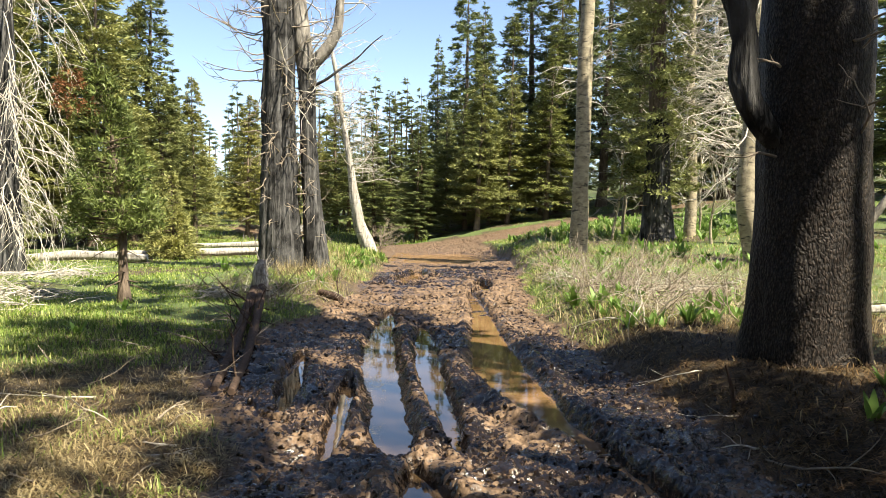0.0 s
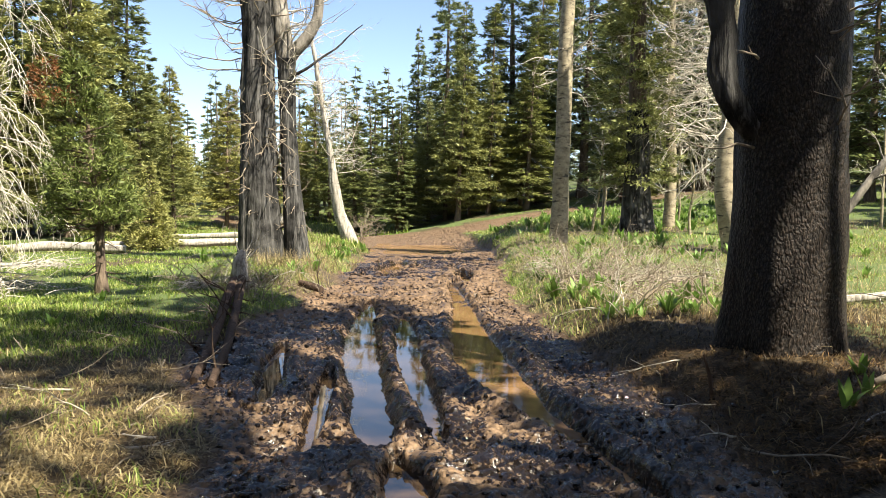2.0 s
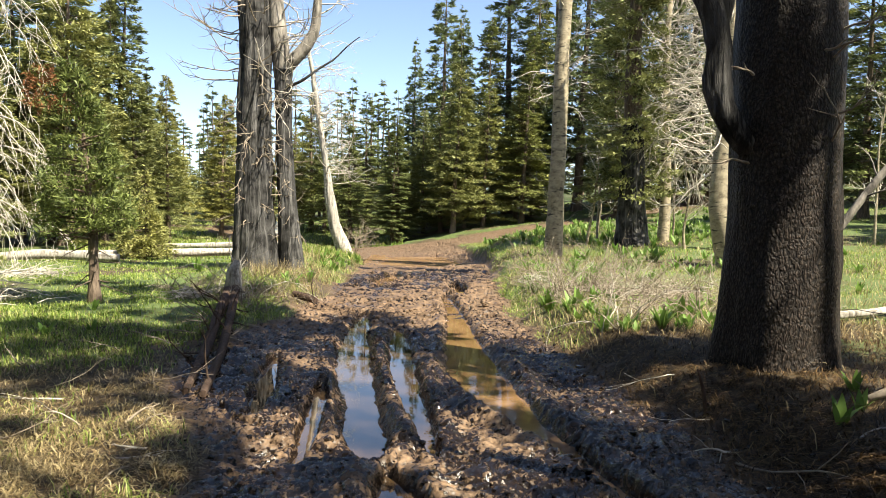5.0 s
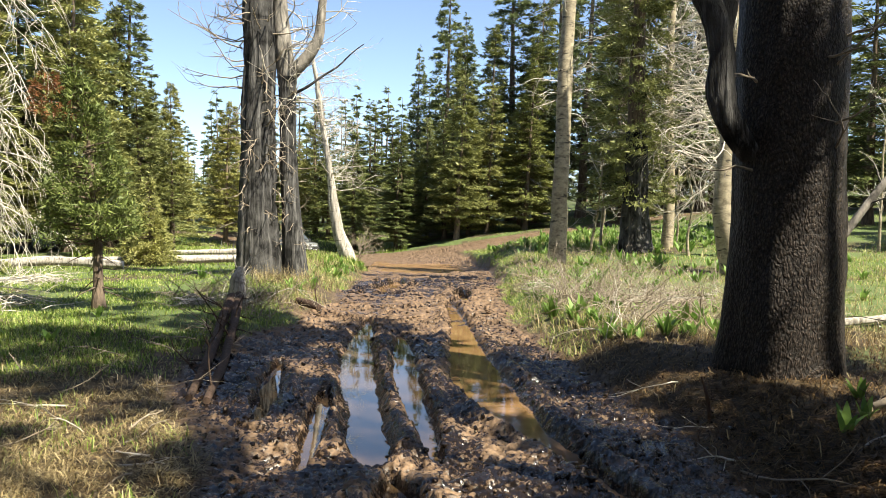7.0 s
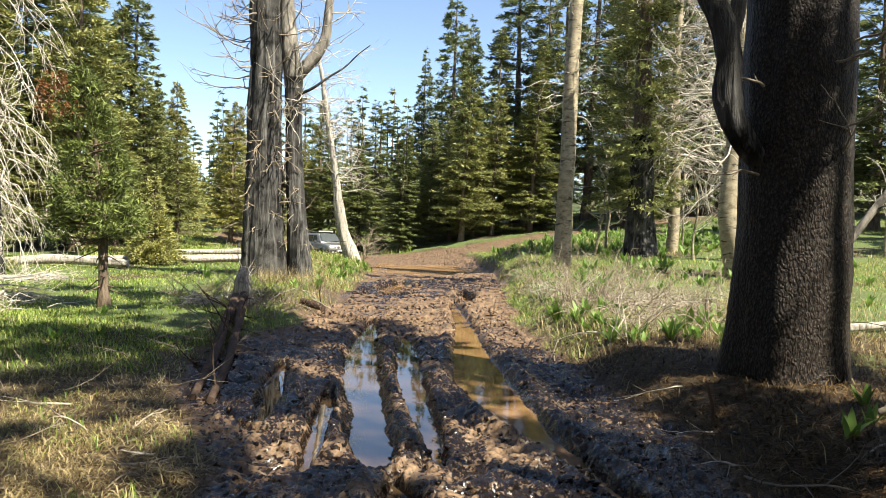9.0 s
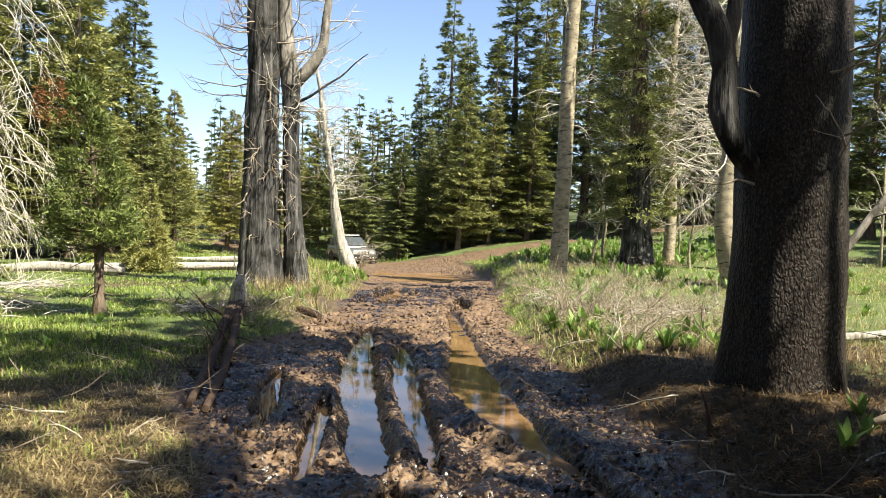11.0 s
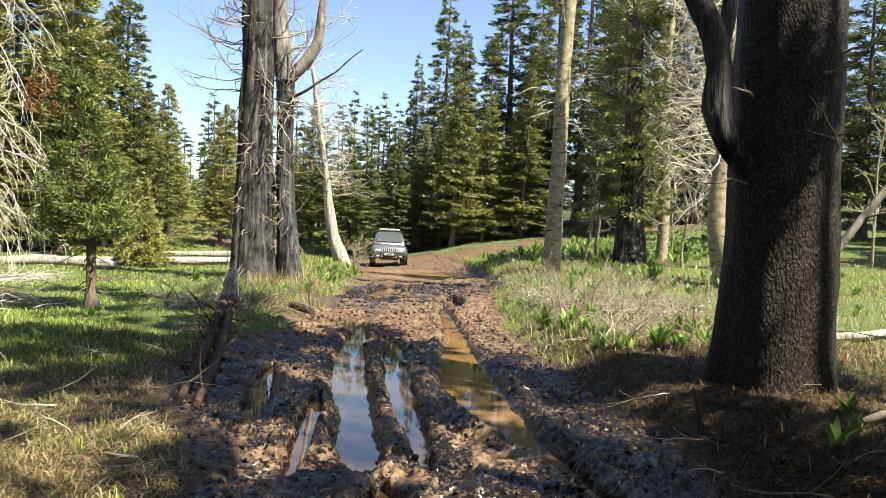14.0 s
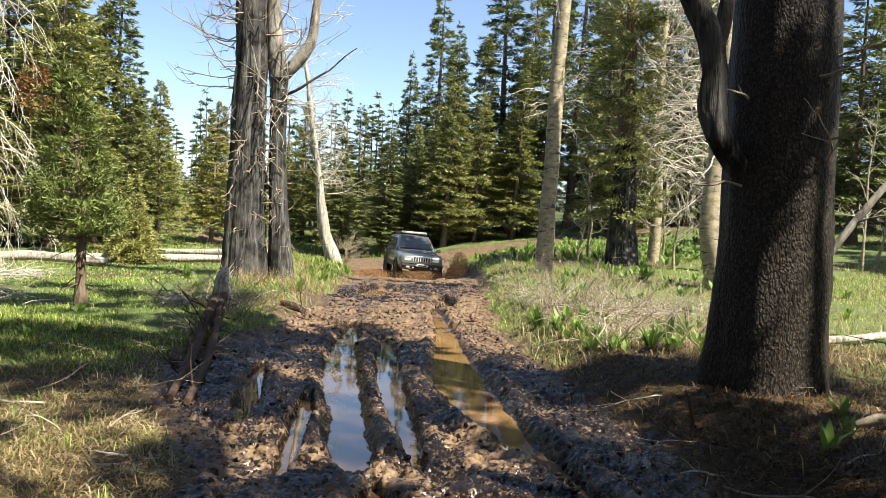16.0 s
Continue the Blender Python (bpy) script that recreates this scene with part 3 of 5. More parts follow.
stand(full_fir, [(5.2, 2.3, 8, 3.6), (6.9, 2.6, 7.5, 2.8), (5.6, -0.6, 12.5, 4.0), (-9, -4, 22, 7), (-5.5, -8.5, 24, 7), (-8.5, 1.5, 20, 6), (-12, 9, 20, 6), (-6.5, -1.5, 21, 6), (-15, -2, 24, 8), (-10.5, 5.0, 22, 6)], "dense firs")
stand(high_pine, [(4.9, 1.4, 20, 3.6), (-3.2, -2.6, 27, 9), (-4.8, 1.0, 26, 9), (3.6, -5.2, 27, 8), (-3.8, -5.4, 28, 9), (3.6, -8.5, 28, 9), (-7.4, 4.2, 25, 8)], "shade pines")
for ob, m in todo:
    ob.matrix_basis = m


# ---- single trees ----
def trunk_mesh(pts, radii, sides, rows, material, seed, lump=0.08, flare=0.0, lobes=5, rise=14):
    rng = np.random.default_rng(seed)
    ph = rng.uniform(0, 6.28, 6)
    g = Geo()
    line = smooth_line(np.c_[pts, radii], rows)

    def wob(th, u):
        t, h = np.meshgrid(th, u)
        n = fbm(np.cos(t) * 1.2 + 3, np.sin(t) * 1.2 + h * rows * 0.16, 1.0, 4, seed) - 0.5
        foot = np.exp(-h * rise)
        furrow = fbm(np.cos(t) * 2.4 + 9, np.sin(t) * 2.4 + h * rows * 0.02 + 5, 2.0, 3, seed + 3) - 0.5
        return 1 + lump * 2 * n + lump * 1.6 * furrow + flare * foot * (0.55 + 0.45 * np.cos(lobes * t + ph[0]) + 0.25 * np.cos(3 * t + ph[1]))

    tube(g, line[:, :3], line[:, 3], sides, wob)
    return g


def branch(thing, material, rng, start, way, length, r, depth, kink=0.45, droop=0.0, spread=0.8, sides=4, kids=4, label=""):
    """One bare branch with its twigs, as a part."""
    g = Geo()
    twig(g, rng, start, way, length, r, depth, kink, droop, spread, sides, kids)
    part("branch", g.mesh("branch", material), thing, label)


def big_fir():
    """The thick old fir beside the mud, with a dead limb grown from its side."""
    x, y = 3.49, 7.3
    z = zat(x, y)
    thing = tagged(new("old_fir_tree"), "massive old fir with scaly grey-brown bark beside the mud", "tree")
    thing.location = (x, y, z)
    g = trunk_mesh([(0, 0, -0.3), (0, 0, 0.4), (0.02, 0, 1.5), (0.03, 0, 3), (0.0, 0, 6), (0, 0, 20)], [0.53, 0.515, 0.50, 0.49, 0.45, 0.06], 96, 300, SCALY, 4, 0.05, 0.3, 5, 34)
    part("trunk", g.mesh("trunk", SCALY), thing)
    g = trunk_mesh([(-0.28, -0.1, 1.95), (-0.47, -0.18, 2.08), (-0.60, -0.22, 2.22), (-0.70, -0.23, 2.40), (-0.75, -0.22, 2.6), (-0.73, -0.22, 2.95), (-0.80, -0.22, 3.25), (-0.95, -0.2, 3.55), (-1.2, -0.15, 4.1), (-1.3, 0, 6)],
                   [0.06, 0.10, 0.115, 0.12, 0.125, 0.115, 0.12, 0.10, 0.09, 0.03], 28, 90, CHAR, 9, 0.26)
    part("dead_limb", g.mesh("dead_limb", CHAR), thing, "dark bare limb bent upward from the trunk")
    g = trunk_mesh([(-0.76, -0.2, 3.1), (-0.66, -0.2, 3.4), (-0.62, -0.2, 3.8), (-0.7, -0.1, 4.6)], [0.08, 0.075, 0.07, 0.04], 16, 26, CHAR, 10, 0.15)
    part("dead_limb", g.mesh("dead_limb", CHAR), thing, "dark fork of the bare limb")
    rng = np.random.default_rng(14)
    for i in range(10):
        a = rng.uniform(0, 6.28)
        branch(thing, GREY_TWIG, rng, (0.47 * math.cos(a), 0.47 * math.sin(a), rng.uniform(1.2, 3.6)), (math.cos(a), math.sin(a), 0.3), rng.uniform(0.3, 0.8), 0.015, 1, 0.4, 0, 0.8, 4, 3)
    v, f, _ = sprays(rng, 2200, 7.5, 20, 2.3, 0.4, 0.5, 0.1)
    part("crown", mesh("crown", v, f, FIR), thing)


big_fir()


def snag():
    """Two charred dead trunks that stand together."""
    x, y = -4.28, 20.2
    z = zat(x, y)
    rng = np.random.default_rng(33)
    thing = tagged(new("dead_snag_tree"), "large charred grey dead trunk bristling with bare twigs", "tree")
    thing.location = (x, y, z)
    g = trunk_mesh([(0, 0, -0.3), (0, 0, 0.5), (-0.02, 0, 2.5), (0.0, 0, 5), (0.0, 0, 7.5), (0, 0, 11)], [0.58, 0.54, 0.47, 0.42, 0.37, 0.1], 80, 120, CHAR, 12, 0.15, 0.22, 5)
    part("trunk", g.mesh("trunk", CHAR), thing)
    for i in range(90):
        a, h = rng.uniform(0, 6.28), rng.uniform(1.2, 8.2)
        if h > 4.6 and rng.random() < 0.6:
            a = rng.normal(math.pi, 0.7)
        elif rng.random() < 0.5:
            a = rng.normal(-1.6, 0.9)
        branch(thing, GREY_TWIG, rng, (0.42 * math.cos(a), 0.42 * math.sin(a), h), (math.cos(a), math.sin(a), rng.uniform(-0.5, 0.25)), rng.uniform(0.6, 2.1) if h > 4.6 else rng.uniform(0.3, 0.9), 0.02, 1, 0.5, 0.08 if h < 5 else -0.03, 0.8, 4, 4)

    x, y = -3.35, 20.3
    z = zat(x, y)
    thing = tagged(new("dead_forked_tree"), "dead tree with blackened foot and a pale forked top", "tree")
    thing.location = (x, y, z)
    g = trunk_mesh([(0, 0, -0.3), (-0.02, 0, 0.5), (-0.12, 0, 1.9), (-0.2, 0, 3.6), (-0.22, 0, 5.2)], [0.36, 0.31, 0.24, 0.215, 0.23], 32, 50, CHAR, 13, 0.09, 0.3, 4)
    part("trunk", g.mesh("trunk", CHAR), thing)
    g = trunk_mesh([(-0.22, 0, 4.9), (-0.30, 0, 5.8), (-0.42, 0, 7.0), (-0.45, 0, 9.5)], [0.22, 0.24, 0.2, 0.08], 20, 24, ASPEN, 14, 0.12)
    part("fork", g.mesh("fork", WEATHERED), thing, "weathered upright fork")
    g = trunk_mesh([(-0.2, 0, 5.15), (0.05, 0, 5.45), (0.35, -0.05, 5.75), (0.62, -0.05, 6.2), (0.68, -0.05, 7), (0.85, 0, 8.5)], [0.15, 0.17, 0.16, 0.13, 0.11, 0.05], 16, 26, ASPEN, 15, 0.06)
    part("fork", g.mesh("fork", WEATHERED), thing, "weathered bent fork")
    g = Geo()
    tube(g, smooth_line([(-0.1, -0.1, 4.75), (0.3, -0.3, 4.85), (0.8, -0.3, 5.25), (1.15, -0.35, 5.4), (1.45, -0.4, 5.75), (1.8, -0.4, 6.0)], 14), np.linspace(0.045, 0.012, 14), 6)
    part("branch", g.mesh("branch", CHAR), thing, "long dark bare branch")
    for i in range(46):
        h = rng.uniform(4.0, 8.5)
        a = rng.normal(0, 1.2)
        s = (0.62, -0.05, h) if h > 6.2 and rng.random() < 0.6 else (-0.3, 0, h)
        branch(thing, PALE_TWIG, rng, s, (math.cos(a), math.sin(a), rng.uniform(-0.2, 0.8)), rng.uniform(0.6, 1.7), 0.022, 1, 0.45, 0, 0.8, 4, 4)
    for i in range(24):
        a, h = rng.uniform(0, 6.28), rng.uniform(0.8, 4)
        branch(thing, GREY_TWIG, rng, (-0.1 + 0.2 * math.cos(a), 0.2 * math.sin(a), h), (math.cos(a), math.sin(a), -0.2), rng.uniform(0.3, 0.9), 0.014, 1, 0.5, 0.05, 0.8, 4, 3)


snag()


def bare_tree(name, label, x, y, path, radii, material, seed, branches, low, high, reach, twig_mat, side=None, up=0.3, twig_r=0.03, depth=2, lump=0.05, droop=0.0):
    rng = np.random.default_rng(seed)
    z = zat(x, y)
    thing = tagged(new(name), label, "tree")
    thing.location = (x, y, z)
    path = smooth_line(path, 24)
    radii = np.interp(np.linspace(0, 1, 24), np.linspace(0, 1, len(radii)), radii)
    path[2:, :2] += np.cumsum(rng.normal(0, 0.12 * radii.mean(), (22, 2)), 0)
    g = trunk_mesh(path, radii, 20, 70, material, seed, lump, 0.15, 4)
    part("trunk", g.mesh("trunk", material), thing)
    line = smooth_line(path, 80)
    for _ in range(branches):
        h = rng.uniform(low, high)
        p = line[np.argmin(np.abs(line[:, 2] - h))]
        a = rng.uniform(0, 6.28) if side is None else rng.normal(side, 1.0)
        branch(thing, twig_mat, rng, p, (math.cos(a), math.sin(a), up + rng.normal(0, 0.3)), reach * rng.uniform(0.4, 1.1), twig_r, depth, 0.45, droop, 0.9, 5, 4)
    return thing


bare_tree("leaning_white_tree", "leaning bleached white dead trunk with bent foot", -3.15, 33.7,
          [(0.15, 0, -0.4), (-0.02, 0, 0.2), (-0.36, 0, 0.7), (-0.55, 0, 1.5), (-0.75, 0, 3.3), (-1.1, 0, 5.4), (-1.45, 0, 7.6), (-1.75, 0, 9.5)],
          [0.30, 0.28, 0.20, 0.13, 0.115, 0.11, 0.09, 0.05], BLEACHED, 41, 46, 2.4, 9, 2.4, PALE_TWIG, 0.2, 0.3, 0.02, 2, 0.3)
bare_tree("aspen_tree", "leafless aspen with smooth tan bark and dark scars", 3.95, 22.4,
          [(0.0, 0, -0.3), (0.0, 0, 0.6), (0.02, 0, 1.5), (0.1, 0, 2.3), (0.12, 0, 4), (0.1, 0, 6), (0.2, 0, 8), (0.3, 0, 12)],
          [0.27, 0.24, 0.22, 0.23, 0.195, 0.18, 0.165, 0.06], ASPEN, 42, 26, 4, 11.5, 1.6, PALE_TWIG, None, 0.4, 0.02, 2, 0.11)
bare_tree("aspen_tree", "leafless pale aspen with a crooked swollen foot", 7.75, 19.0,
          [(0.15, 0, -0.4), (-0.1, 0, 0.4), (-0.2, 0, 1.1), (-0.15, 0, 2.1), (-0.02, 0, 3.6), (0.08, 0, 5), (0.1, 0, 7), (0.1, 0, 11)],
          [0.30, 0.29, 0.25, 0.21, 0.20, 0.21, 0.20, 0.08], ASPEN, 43, 30, 2.0, 10, 1.8, PALE_TWIG, 2.9, 0.2, 0.024, 2, 0.12)
bare_tree("bare_tree", "tangled leafless tree with many pale crooked branches", 8.6, 26.8,
          [(0, 0, -0.3), (0.05, 0, 2), (-0.1, 0, 5), (0.05, 0, 9), (0, 0, 12)], [0.2, 0.18, 0.15, 0.1, 0.03], ASPEN, 44, 105, 2.4, 11.5, 3.0, PALE_TWIG, None, 0.1, 0.032)
bare_tree("bare_tree", "leafless tree with a web of pale twigs", 9.6, 23.5,
          [(0, 0, -0.3), (0.05, 0, 2), (-0.1, 0, 5), (0.05, 0, 9), (0, 0, 12)], [0.16, 0.13, 0.11, 0.08, 0.03], ASPEN, 47, 75, 2.4, 11, 2.6, PALE_TWIG, 3.1, 0.15, 0.03)
for i, (x, y, h) in enumerate([(5.6, 25.5, 3.2), (6.2, 26.5, 3.6), (9.3, 28, 4), (8.4, 24, 3), (5.1, 28, 3), (14.5, 24, 5.5), (13.8, 26.5, 6), (15.5, 25, 5), (10.8, 27, 3.6), (7.0, 30, 3.4)]):
    rng = np.random.default_rng(70 + i)
    k = np.cumsum(rng.normal(0, 0.09, (6, 2)), 0)
    bare_tree("sapling", "thin leafless pale sapling in the meadow grass", x, y, np.c_[k - k[0], np.linspace(-0.1, h, 6)], np.linspace(0.05, 0.012, 6), ASPEN, 80 + i, 13, 0.7, h, 1.1, PALE_TWIG, None, 0.7, 0.013, 1)


def hung_snag():
    """Dead conifer whose bleached branches hang down."""
    x, y = -11.35, 20.0
    rng = np.random.default_rng(51)
    thing = tagged(new("dead_conifer_tree"), "dead conifer draped with drooping bleached branches", "tree")
    thing.location = (x, y, zat(x, y))
    g = trunk_mesh([(0, 0, -0.3), (0, 0, 2), (0.05, 0, 6), (0, 0, 12)], [0.36, 0.31, 0.24, 0.08], 24, 50, CHAR, 52, 0.08, 0.3)
    part("trunk", g.mesh("trunk", CHAR), thing)
    for _ in range(84):
        a, h = rng.normal(-0.4, 1.0) if rng.random() < 0.6 else rng.uniform(0, 6.28), rng.uniform(1.2, 10)
        branch(thing, PALE_TWIG, rng, (0.25 * math.cos(a), 0.25 * math.sin(a), h), (math.cos(a), math.sin(a), -0.25), rng.uniform(1.2, 2.8), 0.02, 1, 0.6, 0.36, 0.8, 4, 7)


hung_snag()


def edge_conifers():
    """The ragged fir at the meadow and the small pine on the grass."""
    x, y = 7.1, 25.5
    t = conifer("ragged_fir_tree", 61, 15, 1.7, 24000, 0.2, PINE, tuft=0.35, droop=0.55, base=0.13, trunk_r=0.42, label="ragged fir with a thick dark foot and yellowish sparse needles")
    t.location = (x, y, zat(x, y))
    g = trunk_mesh([(0, 0, -0.3), (0.02, 0, 0.6), (0, 0, 2), (0, 0, 4)], [0.6, 0.50, 0.42, 0.35], 28, 30, CHAR, 62, 0.12, 0.3)
    part("charred_foot", g.mesh("charred_foot", CHAR), t, "burnt dark foot")
    x, y = -5.55, 13.4
    t = conifer("young_pine_tree", 63, 4.1, 0.84, 10500, 0.15, YOUNG, slim=0.6, tuft=0.95, droop=-0.3, base=0.26, trunk_r=0.1, label="small bushy green pine with a slanting trunk on the grass")
    t.matrix_basis = pose(x, y, zat(x, y), 0, -6, 0)
    rng = np.random.default_rng(64)
    v, f, _ = sprays(rng, 700, 3.3, 4.1, 0.35, 0.2, 0.09, 0.6)
    part("rusty_needles", mesh("rusty_needles", v + np.array([-0.35, -0.3, 0]), f, RUST), t, "tuft of rust-red dead needles")
    for i, (x, y, h, r) in enumerate([(-12.6, 21.5, 2.3, 0.9), (-9.5, 27, 2.2, 0.9), (-10.6, 30, 3.2, 1.1), (-7.6, 36, 2.4, 1.0)]):
        t = conifer("young_pine_tree", 65 + i, h, r, 8000, 0.15, PINE, tuft=0.6, droop=0.15, base=0.06, trunk_r=0.05, label="low bushy young pine at the meadow edge")
        t.location = (x, y, zat(x, y))


edge_conifers()
bare_tree("dead_bush", "spreading leafless grey bush beside the leaning white trunk", -2.9, 34.6, [(0, 0, -0.1), (0.05, 0, 0.4), (0.1, 0, 0.9)], [0.04, 0.03, 0.02], GREY_TWIG, 55, 22, 0.2, 0.9, 1.2, GREY_TWIG, None, 0.7, 0.013, 2)
bare_tree("dead_bush", "leafless grey bush under the charred trunks", -5.3, 26, [(0, 0, -0.1), (0.05, 0, 0.4), (0.1, 0, 0.9)], [0.04, 0.03, 0.02], GREY_TWIG, 56, 18, 0.2, 0.9, 1.4, GREY_TWIG, None, 0.6, 0.015, 2)


# ---- logs, sticks and brush ----
def log(name, label, path, radii, material, seed, stubs=0, sides=14):
    rng = np.random.default_rng(seed)
    thing = tagged(new(name), label, "log")
    line = np.asarray(path, float)
    g = trunk_mesh(line, radii, sides, 36, material, seed, 0.22)
    for end in (g.v[0][:sides], g.v[0][-sides:]):
        mid = end.mean(0)
        g.add(np.r_[end, mid + (end - mid) * 0.03], [[i, (i + 1) % sides, sides + (i + 1) % sides, sides + i] for i in range(sides)])
    part("stem", g.mesh("stem", material), thing)
    if stubs:
        s = smooth_line(line, 40)
        for _ in range(stubs):
            p = s[rng.integers(3, 37)]
            branch(thing, material, rng, p, rng.normal(0, 1, 3) + np.array([0, 0, 0.5]), rng.uniform(0.25, 0.8), 0.014, 1, 0.4, 0, 0.8, 4, 2)
    return thing


def lay(points, lift):
    return [(x, y, zat(x, y) + lift + dz) for x, y, dz in points]


log("fallen_pole", "dark fallen pole with peeling bark lying beside the mud", lay([(-2.2, 7.3, 0), (-2.5, 9, 0.05), (-2.9, 11.2, 0.08), (-3.2, 13, 0.16)], 0.05), [0.035, 0.055, 0.068, 0.08], LOG_DARK, 91, 8)
log("fallen_pole", "dark wet fallen pole propped on a stump", lay([(-1.98, 7.1, 0), (-2.3, 9, 0.05), (-2.72, 11.2, 0.1), (-3.1, 13.1, 0.2)], 0.05), [0.035, 0.05, 0.064, 0.075], LOG_DARK, 92, 10)
log("tree_stump", "broken bleached stump with a pale top", lay([(-3.2, 13.4, -0.2), (-3.22, 13.4, 0.25), (-3.2, 13.41, 0.5), (-3.15, 13.42, 0.7)], 0), [0.19, 0.16, 0.14, 0.05], BLEACHED, 93, 5)
log("fallen_log", "long bleached fallen log in the meadow", lay([(-13.2, 27.0, 0), (-9.6, 28, 0.05), (-6.2, 29, 0.1)], 0.12), [0.10, 0.13, 0.15], BLEACHED, 94, 5)
log("fallen_log", "thin bleached log lying in the grass", lay([(-12, 32, 0.1), (-8, 32.5, 0.2), (-5.6, 33, 0.2)], 0.14), [0.1, 0.12, 0.13], BLEACHED, 95, 4)
log("fallen_log", "bleached log half sunk in meadow grass", lay([(-11.8, 18.8, 0), (-10.0, 18.5, 0), (-8.5, 18.3, 0)], 0.05), [0.07, 0.09, 0.08], BLEACHED, 96, 3)
log("fallen_log", "grey fallen log under the pines", lay([(-14.5, 23.5, 0), (-11.5, 24, 0.1), (-9.4, 24.4, 0)], 0.12), [0.14, 0.15, 0.12], BLEACHED, 97, 5)
log("leaning_pole", "dark dead pole leaning up behind the old fir", [(4.15, 9.0, zat(4.15, 9.0) - 0.05), (4.5, 9.0, 0.9), (4.95, 9.0, 1.45), (5.4, 9.0, 2.05), (6.3, 9.1, 3.1)], [0.06, 0.055, 0.05, 0.042, 0.03], WEATHERED, 98, 6)
log("fallen_log", "grey fallen branch on the grass behind the old fir", lay([(5.2, 10.2, 0), (6.2, 10.4, 0.03), (7.6, 10.9, 0.12)], 0.05), [0.05, 0.055, 0.045], BLEACHED, 89, 4)
log("fallen_log", "short dark log on the track edge", lay([(-2.35, 14.6, 0), (-1.9, 14.2, 0)], 0.07), [0.07, 0.07], LOG_DARK, 99, 1)
log("dead_root", "twisted pale root in the dark litter", lay([(3.35, 5.55, 0.02), (3.5, 5.5, 0.09), (3.62, 5.35, 0.06), (3.66, 5.2, -0.04)], 0.03), [0.025, 0.045, 0.035, 0.02], GREY_TWIG, 100, 1, 10)
log("stick", "short upright dead stick beside the old fir", lay([(2.42, 6.3, -0.05), (2.40, 6.3, 0.2), (2.34, 6.3, 0.42)], 0), [0.018, 0.016, 0.008], LOG_DARK, 101, 0, 8)


def sticks():
    """Loose dead sticks on the litter."""
    rng = np.random.default_rng(110)
    for i in range(70):
        if i < 44:
            x, y = rng.uniform(-4.2, -1.7), rng.uniform(4.6, 11)
        else:
            x, y = rng.uniform(1.9, 5.0), rng.uniform(4.8, 12)
        if mud_mask(np.array(x), np.array(y)) > 0.6:
            continue
        g = Geo()
        a = rng.uniform(0, 6.28)
        twig(g, rng, (0, 0, 0.015), (math.cos(a), math.sin(a), rng.choice([0.05, 0.08, 0.9], p=[0.5, 0.3, 0.2])), rng.uniform(0.25, 0.8), rng.uniform(0.006, 0.014), 1, 0.35, 0.03, 0.6, 5, 3)
        ob = new("stick", g.mesh("stick", GREY_TWIG if rng.random() < 0.6 else PALE_TWIG))
        ob.location = (x, y, zat(x, y))
        tagged(ob, "thin dead forked stick on dry litter", "stick", "sticks on the litter")


sticks()


def brush():
    """Leafless shrubs on the banks."""
    rng = np.random.default_rng(120)
    for i in range(64):
        if i < 52:
            y = rng.uniform(9.0, 19)
            x = np.interp(y, [9, 13, 19], [2.3, 2.0, 2.3]) + rng.gamma(1.6, 0.8)
        else:
            y = rng.uniform(11, 17)
            x = -2.6 - rng.gamma(1.5, 0.5)
        g = Geo()
        for _ in range(9):
            a = rng.uniform(0, 6.28)
            twig(g, rng, (rng.normal(0, 0.1), rng.normal(0, 0.1), 0), (math.cos(a), math.sin(a), rng.uniform(0.2, 1.0)), rng.uniform(0.4, 1.15), 0.009, 2, 0.5, 0.05, 0.9, 4, 3)
        ob = new("dead_shrub", g.mesh("dead_shrub", PALE_TWIG if i % 7 == 3 else GREY_TWIG))
        ob.location = (float(x), float(y), zat(x, y) - 0.02)
        tagged(ob, "leafless tangled grey shrub on the grassy bank", "shrub", "dead shrubs on the bank")


def brush_pile(x, y, seed, size):
    """A heap of bleached broken branches and stalks."""
    rng = np.random.default_rng(seed)
    g = Geo()
    for _ in range(46):
        a = rng.uniform(0, 6.28)
        twig(g, rng, (rng.normal(0, 0.3) * size, rng.normal(0, 0.3) * size, rng.uniform(0, 0.18) * size), (math.cos(a), math.sin(a), rng.uniform(-0.1, 0.35)), rng.uniform(0.4, 1.0) * size, 0.011, 1, 0.4, 0.06, 0.7, 4, 3)
    ob = new("dead_bush", g.mesh("dead_bush", PALE_TWIG if x < 0 else GREY_TWIG))
    ob.location = (x, y, zat(x, y))
    tagged(ob, "low collapsed bush of dry bare branches on the grass", "bush")


brush()
for i, (x, y, k) in enumerate([(-7.5, 13.4, 1.2), (-8.6, 14.5, 1.3), (-8.9, 17.5, 1.0), (-4.0, 13.6, 0.8), (3.4, 11.6, 1.0), (4.3, 12.6, 1.1), (2.9, 13.2, 0.9)]):
    brush_pile(x, y, 160 + i, k)


